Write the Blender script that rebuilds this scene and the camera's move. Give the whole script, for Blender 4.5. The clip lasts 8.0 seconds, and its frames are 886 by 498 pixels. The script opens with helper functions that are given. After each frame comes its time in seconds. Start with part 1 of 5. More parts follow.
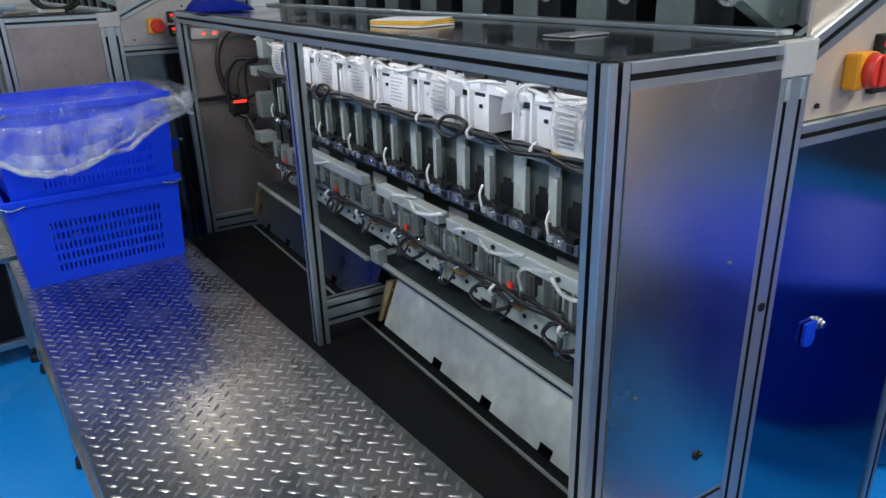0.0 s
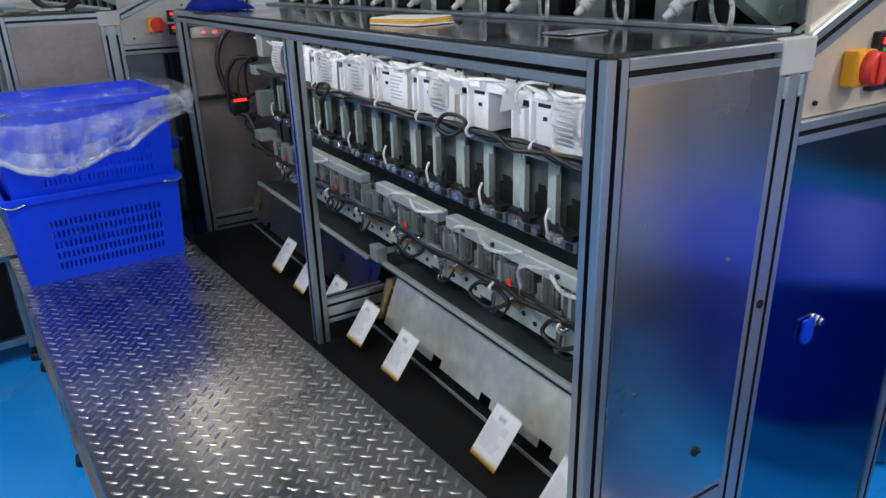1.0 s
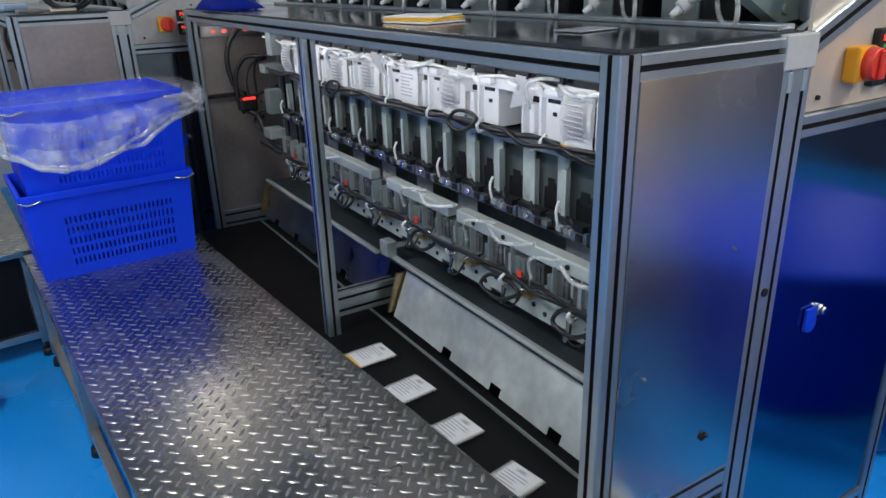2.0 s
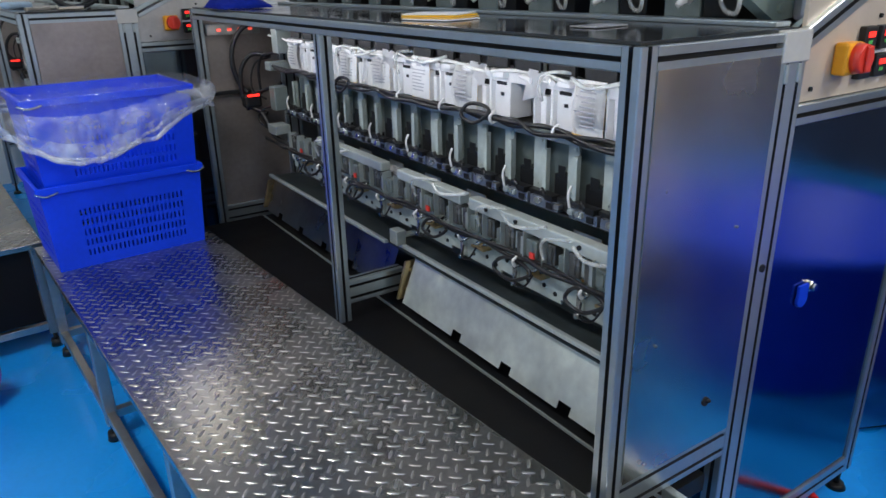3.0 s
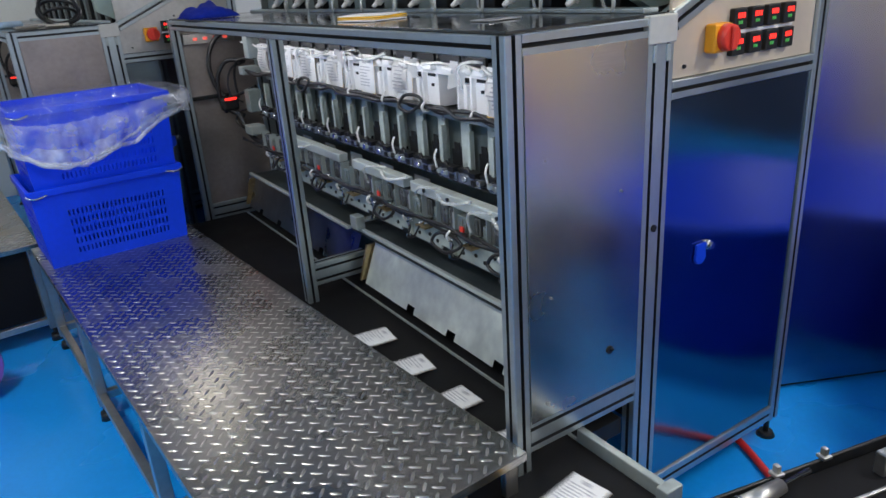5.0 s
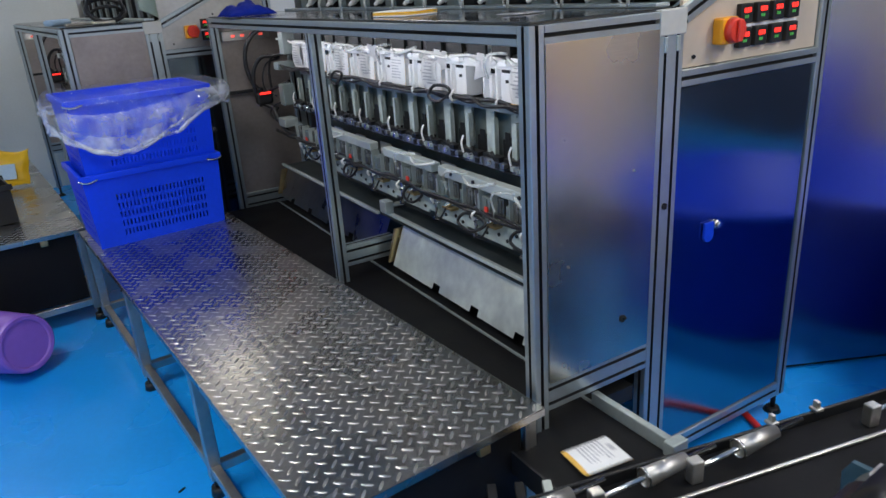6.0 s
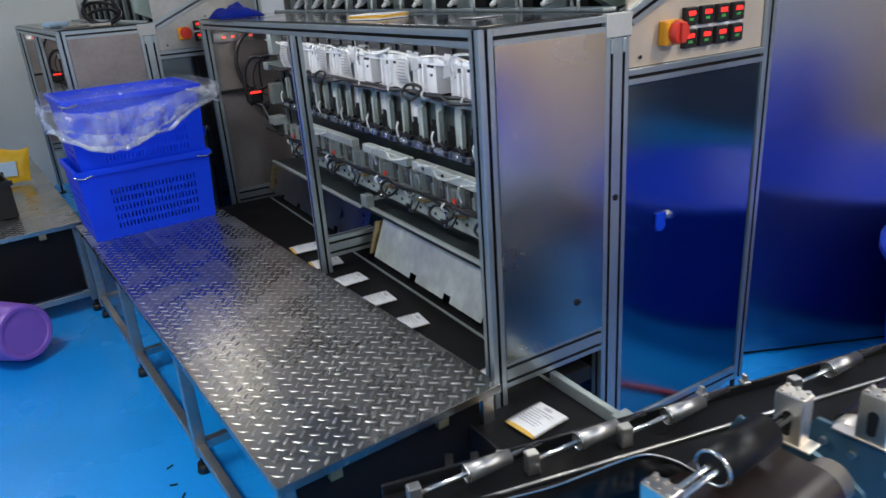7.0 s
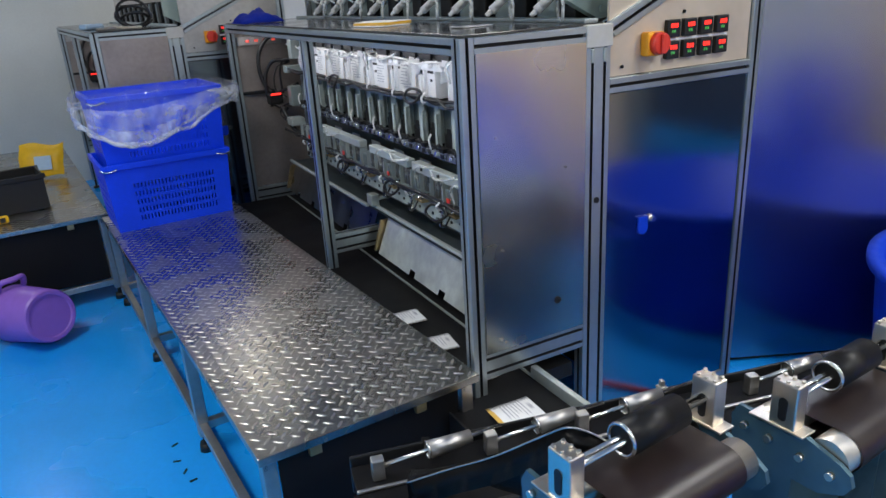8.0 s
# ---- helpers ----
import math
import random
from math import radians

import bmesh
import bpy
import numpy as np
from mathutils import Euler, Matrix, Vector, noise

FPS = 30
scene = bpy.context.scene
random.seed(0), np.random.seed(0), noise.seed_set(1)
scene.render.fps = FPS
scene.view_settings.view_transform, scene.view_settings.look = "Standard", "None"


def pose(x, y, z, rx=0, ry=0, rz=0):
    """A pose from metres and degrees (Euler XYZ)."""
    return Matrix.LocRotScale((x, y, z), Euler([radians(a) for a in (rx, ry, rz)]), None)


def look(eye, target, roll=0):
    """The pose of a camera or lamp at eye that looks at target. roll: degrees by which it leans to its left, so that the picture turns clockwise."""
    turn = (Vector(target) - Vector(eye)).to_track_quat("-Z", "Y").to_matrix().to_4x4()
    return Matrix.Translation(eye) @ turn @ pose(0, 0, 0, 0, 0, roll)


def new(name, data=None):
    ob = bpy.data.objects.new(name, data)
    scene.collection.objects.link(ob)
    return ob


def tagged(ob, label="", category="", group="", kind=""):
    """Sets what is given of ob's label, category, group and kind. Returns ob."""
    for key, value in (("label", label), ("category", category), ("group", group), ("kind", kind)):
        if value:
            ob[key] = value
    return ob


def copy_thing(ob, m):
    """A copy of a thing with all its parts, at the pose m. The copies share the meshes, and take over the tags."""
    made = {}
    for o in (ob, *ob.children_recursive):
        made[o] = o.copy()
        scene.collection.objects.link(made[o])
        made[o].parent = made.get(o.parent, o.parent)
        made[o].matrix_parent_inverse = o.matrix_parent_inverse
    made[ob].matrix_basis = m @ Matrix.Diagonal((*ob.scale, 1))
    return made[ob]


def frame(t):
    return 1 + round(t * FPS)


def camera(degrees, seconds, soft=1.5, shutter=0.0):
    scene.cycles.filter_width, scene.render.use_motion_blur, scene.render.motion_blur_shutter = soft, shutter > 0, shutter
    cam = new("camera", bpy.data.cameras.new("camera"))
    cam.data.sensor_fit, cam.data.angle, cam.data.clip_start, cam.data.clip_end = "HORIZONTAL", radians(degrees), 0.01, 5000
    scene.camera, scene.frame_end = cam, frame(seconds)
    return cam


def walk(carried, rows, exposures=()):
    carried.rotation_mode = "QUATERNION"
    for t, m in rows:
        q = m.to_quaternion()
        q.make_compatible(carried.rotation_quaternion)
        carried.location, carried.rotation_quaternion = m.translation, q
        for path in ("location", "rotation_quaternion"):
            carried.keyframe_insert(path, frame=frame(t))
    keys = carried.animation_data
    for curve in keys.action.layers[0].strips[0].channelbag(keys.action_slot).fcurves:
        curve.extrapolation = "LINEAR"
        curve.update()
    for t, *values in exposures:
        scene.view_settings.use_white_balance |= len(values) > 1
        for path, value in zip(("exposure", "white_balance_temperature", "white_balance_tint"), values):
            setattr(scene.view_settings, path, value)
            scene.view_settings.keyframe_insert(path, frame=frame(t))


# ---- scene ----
cam = camera(64.6, 8.0, shutter=0.5)
PATH = [
    (0, (0.097, 0.036, 1.387), (1.07, 1.624, 0.658), -1.6),
    (0.5, (0.097, 0.034, 1.385), (1.069, 1.622, 0.656), -1.6),
    (1, (0.095, 0.031, 1.384), (1.068, 1.619, 0.654), -1.6),
    (1.5, (0.093, 0.027, 1.385), (1.064, 1.616, 0.655), -1.7),
    (3, (-0.083, -0.036, 1.378), (0.939, 1.523, 0.656), -1.2),
    (3.5, (-0.088, -0.053, 1.377), (1.022, 1.445, 0.653), -1.8),
    (4, (-0.051, -0.142, 1.382), (1.082, 1.338, 0.658), -2.0),
    (4.5, (-0.021, -0.253, 1.381), (1.055, 1.272, 0.661), -2.9),
    (5, (-0.024, -0.306, 1.379), (0.964, 1.276, 0.656), -4.0),
    (6.5, (-0.165, -0.506, 1.365), (0.778, 1.108, 0.654), -4.0),
    (7, (-0.108, -0.589, 1.38), (0.826, 1.028, 0.665), -4.2),
    (7.5, (-0.063, -0.688, 1.381), (0.825, 0.957, 0.67), -4.0),
    (8, (-0.055, -0.739, 1.383), (0.805, 0.928, 0.689), -3.5),
]
walk(cam, [(t, look(eye, target, roll)) for t, eye, target, roll in PATH])
# ---------------------------------------------------------------- light
FLOOR = -0.02
CEIL = 2.85
world = bpy.data.worlds.new("room_air")
scene.world = world
world.use_nodes = True
world.node_tree.nodes["Background"].inputs[0].default_value = (0.55, 0.7, 1.0, 1)
world.node_tree.nodes["Background"].inputs[1].default_value = 0.03
COOL, WARM, ROSE = (1.0, 0.985, 0.95), (1.0, 0.93, 0.74), (1.0, 0.91, 0.93)
LAMPS = [(-0.9, 4.9, 5.5, COOL), (1.0, 5.4, 3.2, WARM), (2.15, 4.7, 18, ROSE), (-0.9, 1.3, 40, COOL), (2.3, -0.7, 39, COOL),
         (0.9, -2.4, 38, COOL), (-1.4, -1.4, 31, COOL), (3.6, -3.1, 36, COOL)]


def lamp_light(x, y, power, tint):
    data = bpy.data.lights.new("tube_light", "AREA")
    data.shape, data.size, data.size_y, data.energy = "RECTANGLE", 0.3, 1.2, power
    data.color = tint
    ob = new("tube_light", data)
    ob.matrix_world = pose(x, y, CEIL - 0.07)
    return ob


for lamp in LAMPS:
    lamp_light(*lamp)


SECOND = pose(-0.604, 2.56, 0, 0, 0, 2.5)


def tier_fill_light(m):
    """Added fill light under a machine's top beam, unseen, thrown inwards and down."""
    data = bpy.data.lights.new("tier_fill_light", "AREA")
    data.shape, data.size, data.size_y, data.energy = "RECTANGLE", 0.02, 2.3, 3.1
    data.color = (0.98, 0.98, 1.0)
    ob = new("tier_fill_light", data)
    ob.matrix_world = m @ pose(0.826, 1.93, 1.226, 0, -62, 0)
    return ob


tier_fill_light(pose(0, 0, 0))
tier_fill_light(SECOND)

# ---------------------------------------------------------------- materials
def mat(name, color, rough=0.5, metal=0.0, grain=0.08, scale=40.0, bump=0.02, stain=0.1, stain_scale=3.0,
        stretch=(1, 1, 1), rough_var=0.08, spec=0.5, tint=None):
    m = bpy.data.materials.new(name)
    m.use_nodes = True
    nt = m.node_tree
    n, ln = nt.nodes, nt.links
    b = n["Principled BSDF"]
    b.inputs["Metallic"].default_value = metal
    b.inputs["Specular IOR Level"].default_value = spec
    tc = n.new("ShaderNodeTexCoord")
    mp = n.new("ShaderNodeMapping")
    mp.inputs["Scale"].default_value = stretch
    ln.new(tc.outputs["Object"], mp.inputs[0])
    fine = n.new("ShaderNodeTexNoise")
    fine.inputs["Scale"].default_value = scale
    fine.inputs["Detail"].default_value = 5
    ln.new(mp.outputs[0], fine.inputs["Vector"])
    big = n.new("ShaderNodeTexNoise")
    big.inputs["Scale"].default_value = stain_scale
    big.inputs["Detail"].default_value = 4
    ln.new(tc.outputs["Object"], big.inputs["Vector"])

    def mul(sock, amount):
        r = n.new("ShaderNodeMapRange")
        r.inputs[1].default_value, r.inputs[2].default_value = 0.25, 0.75
        r.inputs[3].default_value, r.inputs[4].default_value = 1 - amount, 1 + amount
        ln.new(sock, r.inputs[0])
        return r.outputs[0]

    a = n.new("ShaderNodeMath")
    a.operation = "MULTIPLY"
    ln.new(mul(fine.outputs["Fac"], grain), a.inputs[0])
    ln.new(mul(big.outputs["Fac"], stain), a.inputs[1])
    v = n.new("ShaderNodeVectorMath")
    v.operation = "SCALE"
    v.inputs[0].default_value = color
    ln.new(a.outputs[0], v.inputs["Scale"])
    ln.new(v.outputs[0], b.inputs["Base Color"])
    r = n.new("ShaderNodeMapRange")
    r.inputs[1].default_value, r.inputs[2].default_value = 0.3, 0.7
    r.inputs[3].default_value, r.inputs[4].default_value = max(0.02, rough - rough_var), min(1, rough + rough_var)
    ln.new(big.outputs["Fac"], r.inputs[0])
    ln.new(r.outputs[0], b.inputs["Roughness"])
    if bump:
        bp = n.new("ShaderNodeBump")
        bp.inputs["Strength"].default_value = bump
        bp.inputs["Distance"].default_value = 0.01
        ln.new(fine.outputs["Fac"], bp.inputs["Height"])
        ln.new(bp.outputs[0], b.inputs["Normal"])
    return m


def glow(name, color, strength):
    m = bpy.data.materials.new(name)
    m.use_nodes = True
    b = m.node_tree.nodes["Principled BSDF"]
    b.inputs["Base Color"].default_value = (*color, 1)
    b.inputs["Emission Color"].default_value = (*color, 1)
    b.inputs["Emission Strength"].default_value = strength
    return m


ALU = mat("anodised_aluminium", (0.47, 0.53, 0.55), 0.36, 0.85, 0.05, 60, 0.01, 0.08)
SLOT = mat("black_slot_strip", (0.012, 0.013, 0.016), 0.6, 0, 0.1)
STEEL = mat("brushed_steel_sheet", (0.72, 0.70, 0.655), 0.25, 1.0, 0.05, 25, 0.01, 0.1, 4.0, (1, 1, 14), 0.04)
DOORST = mat("polished_steel_door", (0.34, 0.38, 0.42), 0.13, 1.0, 0.04, 25, 0.006, 0.08, 3.0, (1, 1, 10), 0.03)
CABST = mat("satin_steel_cabinet", (0.37, 0.40, 0.48), 0.22, 1.0, 0.04, 25, 0.006, 0.08, 2.0, (1, 1, 10), 0.04)
DULL = mat("dull_steel", (0.5, 0.49, 0.47), 0.38, 1.0, 0.08, 50, 0.02, 0.18, 5.0)
ENDP = mat("brownish_dull_steel", (0.36, 0.315, 0.29), 0.42, 0.7, 0.08, 50, 0.02, 0.2, 5.0)
# cream tone holds the warm reflection on the first machine's control panel
CTLP = mat("satin_control_steel", (0.66, 0.56, 0.44), 0.4, 0.35, 0.04, 30, 0.01, 0.06, 4.0)
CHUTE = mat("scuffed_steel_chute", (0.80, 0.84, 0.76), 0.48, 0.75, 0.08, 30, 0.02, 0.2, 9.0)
TREAD = mat("tread_plate_steel", (0.39, 0.375, 0.355), 0.27, 1.0, 0.1, 90, 0.02, 0.1, 6.0, rough_var=0.03)
LUG = mat("tread_lug_steel", (0.58, 0.56, 0.53), 0.36, 1.0, 0.15, 90, 0.03, 0.2, 6.0)
TOPPL = mat("dark_glossy_top", (0.03, 0.033, 0.036), 0.12, 0, 0.1, 30, 0.0, 0.2)
WHITEP = mat("milky_white_plastic", (0.84, 0.84, 0.85), 0.4, 0, 0.04, 30, 0.01, 0.08)
GREYM = mat("grey_machined_aluminium", (0.4, 0.45, 0.44), 0.4, 0.45, 0.08, 60, 0.02, 0.12)
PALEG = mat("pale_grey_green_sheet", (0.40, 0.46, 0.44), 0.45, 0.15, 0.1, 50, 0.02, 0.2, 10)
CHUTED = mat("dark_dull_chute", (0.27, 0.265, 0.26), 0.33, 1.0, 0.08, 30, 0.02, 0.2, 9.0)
BARM = mat("pale_bare_aluminium", (0.56, 0.62, 0.60), 0.4, 0.4, 0.06, 50, 0.01, 0.12)
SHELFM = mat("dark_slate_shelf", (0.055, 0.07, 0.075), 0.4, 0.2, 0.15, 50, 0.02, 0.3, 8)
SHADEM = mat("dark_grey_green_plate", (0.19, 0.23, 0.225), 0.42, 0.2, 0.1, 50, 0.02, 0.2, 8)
CELL = mat("smoked_valve_housing", (0.11, 0.115, 0.115), 0.2, 0.35, 0.2, 40, 0.04, 0.4, 25)
VALVE = mat("bluish_valve_metal", (0.22, 0.25, 0.31), 0.3, 0.7, 0.15, 60, 0.02, 0.3, 18)
JOINT = mat("pale_cast_joint", (0.55, 0.54, 0.49), 0.5, 0.2, 0.05, 50, 0.01, 0.1)
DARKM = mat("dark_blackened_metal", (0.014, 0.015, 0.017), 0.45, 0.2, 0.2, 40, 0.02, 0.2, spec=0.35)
CHROME = mat("chrome", (0.75, 0.74, 0.7), 0.2, 1.0, 0.03, 50, 0.0, 0.05)
NICKEL = mat("nickel_block", (0.72, 0.66, 0.57), 0.36, 1.0, 0.06, 50, 0.01, 0.1)
BRASS = mat("yellowed_zinc_bracket", (0.45, 0.34, 0.18), 0.38, 0.9, 0.15, 50, 0.02, 0.25, 20)
CABLE = mat("black_cable", (0.012, 0.012, 0.014), 0.38, 0, 0.1)
HOSE = mat("white_hose", (0.75, 0.75, 0.74), 0.35, 0, 0.05)
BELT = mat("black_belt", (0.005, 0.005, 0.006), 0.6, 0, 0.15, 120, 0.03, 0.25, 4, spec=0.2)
RUBBER = mat("black_rubber", (0.008, 0.0075, 0.0075), 0.42, 0, 0.15, 80, 0.02, 0.3, 8, spec=0.3)
BROWNB = mat("brown_black_belt", (0.02, 0.0125, 0.0115), 0.34, 0, 0.15, 90, 0.02, 0.25, 6)
BLUEST = mat("bluish_bare_steel", (0.065, 0.135, 0.175), 0.36, 0.4, 0.08, 40, 0.01, 0.15)
CRATEB = mat("blue_plastic_crate", (0.003, 0.055, 0.85), 0.42, 0, 0.05, 60, 0.015, 0.1, spec=0.25)
NAVY = mat("deep_blue_plastic", (0.004, 0.05, 0.62), 0.45, 0, 0.05, 40, 0.01, 0.1, spec=0.25)
FLOORM = mat("blue_epoxy_floor", (0.008, 0.32, 0.88), 0.27, 0, 0.04, 60, 0.01, 0.14, 1.2)
WALLM = mat("pale_wall_paint", (0.72, 0.75, 0.72), 0.6, 0, 0.03, 60, 0.02, 0.05)
CEILM = mat("ceiling_panel_paint", (0.6, 0.6, 0.6), 0.7, 0, 0.03)
PURPLE = mat("purple_plastic", (0.24, 0.11, 0.50), 0.4, 0, 0.05, 30, 0.01, 0.12)
YELLOW = mat("yellow_plastic", (0.85, 0.5, 0.01), 0.45, 0, 0.06, 40, 0.02, 0.1)
ORANGE = mat("orange_switch_plate", (0.95, 0.38, 0.01), 0.4, 0, 0.03)
REDK = mat("red_switch_knob", (0.75, 0.05, 0.03), 0.4, 0, 0.04)
PAPER = mat("white_pack_film", (0.82, 0.82, 0.82), 0.42, 0, 0.04, 50, 0.05, 0.06)
PACKY = mat("yellow_pack_edge", (0.75, 0.45, 0.09), 0.45, 0, 0.08)
INK = mat("grey_print", (0.46, 0.46, 0.5), 0.5, 0)
BLUECL = mat("blue_cloth", (0.005, 0.035, 0.5), 0.8, 0, 0.15, 80, 0.2, 0.2)
GREENG = mat("grey_green_paint", (0.34, 0.42, 0.37), 0.45, 0, 0.06, 40, 0.01, 0.1)
SILVERP = mat("silver_film", (0.5, 0.5, 0.52), 0.3, 0.6, 0.1, 20, 0.1, 0.2)
BLACKB = mat("black_box_plastic", (0.009, 0.009, 0.009), 0.5, 0, 0.2, 60, 0.05)
PALEBL = mat("pale_blue_label", (0.45, 0.62, 0.78), 0.5, 0)
REDH = mat("red_hose", (0.7, 0.03, 0.03), 0.4, 0)
CARD = mat("brown_cardboard", (0.74, 0.55, 0.34), 0.7, 0, 0.06, 50, 0.03, 0.1)
TAPE = mat("pale_tape", (0.6, 0.5, 0.36), 0.35, 0)
DARKW = mat("dark_reflection_wall", (0.05, 0.06, 0.09), 0.5, 0, 0.05, 30, 0.01, 0.2)
REDG = glow("red_digits", (1.0, 0.03, 0.02), 1.7)
GREENL = glow("green_digits", (0.08, 0.4, 0.08), 0.25)
REDS = glow("red_switch_light", (0.8, 0.1, 0.07), 0.7)
PANELW = mat("cream_reflection_wall", (0.66, 0.6, 0.5), 0.55, 0, 0.03, 60, 0.02, 0.08)
LAMPG = glow("lamp_diffuser", (1.0, 0.97, 0.92), 2.5)
# faint glow of the added fill strip
FILLG = glow("fill_strip", (0.98, 0.97, 0.98), 0.8)


def clear_film(name, color, alpha, rough):
    m = bpy.data.materials.new(name)
    m.use_nodes = True
    nt = m.node_tree
    b = nt.nodes["Principled BSDF"]
    b.inputs["Base Color"].default_value = (*color, 1)
    b.inputs["Roughness"].default_value = rough
    tc = nt.nodes.new("ShaderNodeTexCoord")
    nz = nt.nodes.new("ShaderNodeTexNoise")
    nz.inputs["Scale"].default_value, nz.inputs["Detail"].default_value = 14, 5
    nt.links.new(tc.outputs["Object"], nz.inputs["Vector"])
    r = nt.nodes.new("ShaderNodeMapRange")
    r.inputs[1].default_value, r.inputs[2].default_value = 0.35, 0.7
    r.inputs[3].default_value, r.inputs[4].default_value = alpha * 0.35, min(1, alpha * 1.7)
    nt.links.new(nz.outputs["Fac"], r.inputs[0])
    nt.links.new(r.outputs[0], b.inputs["Alpha"])
    bp = nt.nodes.new("ShaderNodeBump")
    bp.inputs["Strength"].default_value, bp.inputs["Distance"].default_value = 0.5, 0.02
    nt.links.new(nz.outputs["Fac"], bp.inputs["Height"])
    nt.links.new(bp.outputs[0], b.inputs["Normal"])
    return m


FILM = clear_film("clear_plastic_film", (0.85, 0.88, 0.95), 0.035, 0.1)
HEM = clear_film("bunched_plastic_film", (0.85, 0.88, 0.95), 0.38, 0.22)
DRAPE = clear_film("hanging_plastic_film", (0.85, 0.88, 0.95), 0.22, 0.14)


def glossy_film(m, share, rough):
    """Adds the clear shine of thin film to a film material."""
    nt = m.node_tree
    b, out = nt.nodes["Principled BSDF"], nt.nodes["Material Output"]
    g = nt.nodes.new("ShaderNodeBsdfGlossy")
    g.inputs["Roughness"].default_value = rough
    nt.links.new(b.inputs["Normal"].links[0].from_socket, g.inputs["Normal"])
    mix = nt.nodes.new("ShaderNodeMixShader")
    mix.inputs[0].default_value = share
    nt.links.new(b.outputs[0], mix.inputs[1])
    nt.links.new(g.outputs[0], mix.inputs[2])
    nt.links.new(mix.outputs[0], out.inputs["Surface"])


glossy_film(FILM, 0.05, 0.06)
glossy_film(HEM, 0.06, 0.2)
glossy_film(DRAPE, 0.07, 0.1)
TUBE = clear_film("clear_air_tube", (0.82, 0.85, 0.84), 0.5, 0.1)


# ---------------------------------------------------------------- mesh helpers
def part(name, bm, material, parent=None, label="", smooth=False, kind=""):
    """One mesh object from bm, under parent."""
    me = bpy.data.meshes.new(name)
    bm.to_mesh(me)
    bm.free()
    for m in (material if isinstance(material, (list, tuple)) else [material]):
        me.materials.append(m)
    if smooth:
        for p in me.polygons:
            p.use_smooth = True
    ob = new(name, me)
    if parent:
        ob.parent = parent
    return tagged(ob, label, "", "", kind)


def again(ob, m, parent=None):
    """The same part once more, with shared mesh."""
    o = bpy.data.objects.new(ob.name.split(".")[0], ob.data)
    scene.collection.objects.link(o)
    o.parent = parent or ob.parent
    o.matrix_basis = m
    if "label" in ob:
        o["label"] = ob["label"]
    return o


def thing(name, m, label, category, group="", kind=""):
    ob = new(name)
    ob.empty_display_size = 0.1
    ob.matrix_world = m
    return tagged(ob, label, category, group, kind)


def box(bm, x0, x1, y0, y1, z0, z1, bevel=0.0, mi=0):
    vs = [bm.verts.new((x, y, z)) for x in (x0, x1) for y in (y0, y1) for z in (z0, z1)]
    fs = [bm.faces.new([vs[i] for i in q]) for q in
          ((0, 1, 3, 2), (4, 6, 7, 5), (0, 4, 5, 1), (2, 3, 7, 6), (0, 2, 6, 4), (1, 5, 7, 3))]
    for f in fs:
        f.material_index = mi
    if bevel:
        es = list({e for f in fs for e in f.edges})
        r = bmesh.ops.bevel(bm, geom=es, offset=bevel, segments=2, affect="EDGES", profile=0.5)
        for f in r["faces"]:
            f.material_index = mi
    return vs


def boxes(*rows, bevel=0.0):
    bm = bmesh.new()
    for r in rows:
        box(bm, *r, bevel=bevel)
    return bm


def cyl(bm, p0, p1, r0, r1=None, seg=20, caps=True, mi=0):
    p0, p1 = Vector(p0), Vector(p1)
    r1 = r0 if r1 is None else r1
    q = (p1 - p0).to_track_quat("Z", "Y")
    a, b = [], []
    for i in range(seg):
        d = q @ Vector((math.cos(2 * math.pi * i / seg), math.sin(2 * math.pi * i / seg), 0))
        a.append(bm.verts.new(p0 + d * r0))
        b.append(bm.verts.new(p1 + d * r1))
    for i in range(seg):
        j = (i + 1) % seg
        f = bm.faces.new((a[i], a[j], b[j], b[i]))
        f.smooth, f.material_index = True, mi
    if caps:
        bm.faces.new(a[::-1]).material_index = mi
        bm.faces.new(b).material_index = mi


def sweep(bm, pts, r, seg=8, closed=False):
    """A round tube through smoothed points."""
    P = [Vector(p) for p in pts]
    path = []
    n = len(P)
    for i in range(n - (0 if closed else 1)):
        a, b, c, d = (P[(i + k) % n] if closed else P[min(max(i + k, 0), n - 1)] for k in (-1, 0, 1, 2))
        for s in range(6):
            u = s / 6
            path.append(0.5 * ((2 * b) + (c - a) * u + (2 * a - 5 * b + 4 * c - d) * u * u + (3 * b - a - 3 * c + d) * u ** 3))
    if not closed:
        path.append(P[-1])
    rings = []
    side = Vector((0.3, 0.2, 0.93))
    m = len(path)
    for i, p in enumerate(path):
        t = (path[(i + 1) % m if closed else min(i + 1, m - 1)] - path[(i - 1) % m if closed else max(i - 1, 0)])
        t = t.normalized() if t.length > 1e-9 else Vector((0, 0, 1))
        side = side - t * side.dot(t)
        side = side.normalized() if side.length > 1e-6 else t.orthogonal().normalized()
        o = t.cross(side)
        rings.append([bm.verts.new(p + (side * math.cos(2 * math.pi * k / seg) + o * math.sin(2 * math.pi * k / seg)) * r) for k in range(seg)])
    for i in range(m if closed else m - 1):
        A, B = rings[i], rings[(i + 1) % m]
        for k in range(seg):
            bm.faces.new((A[k], A[(k + 1) % seg], B[(k + 1) % seg], B[k])).smooth = True
    if not closed:
        bm.faces.new(rings[0][::-1])
        bm.faces.new(rings[-1])


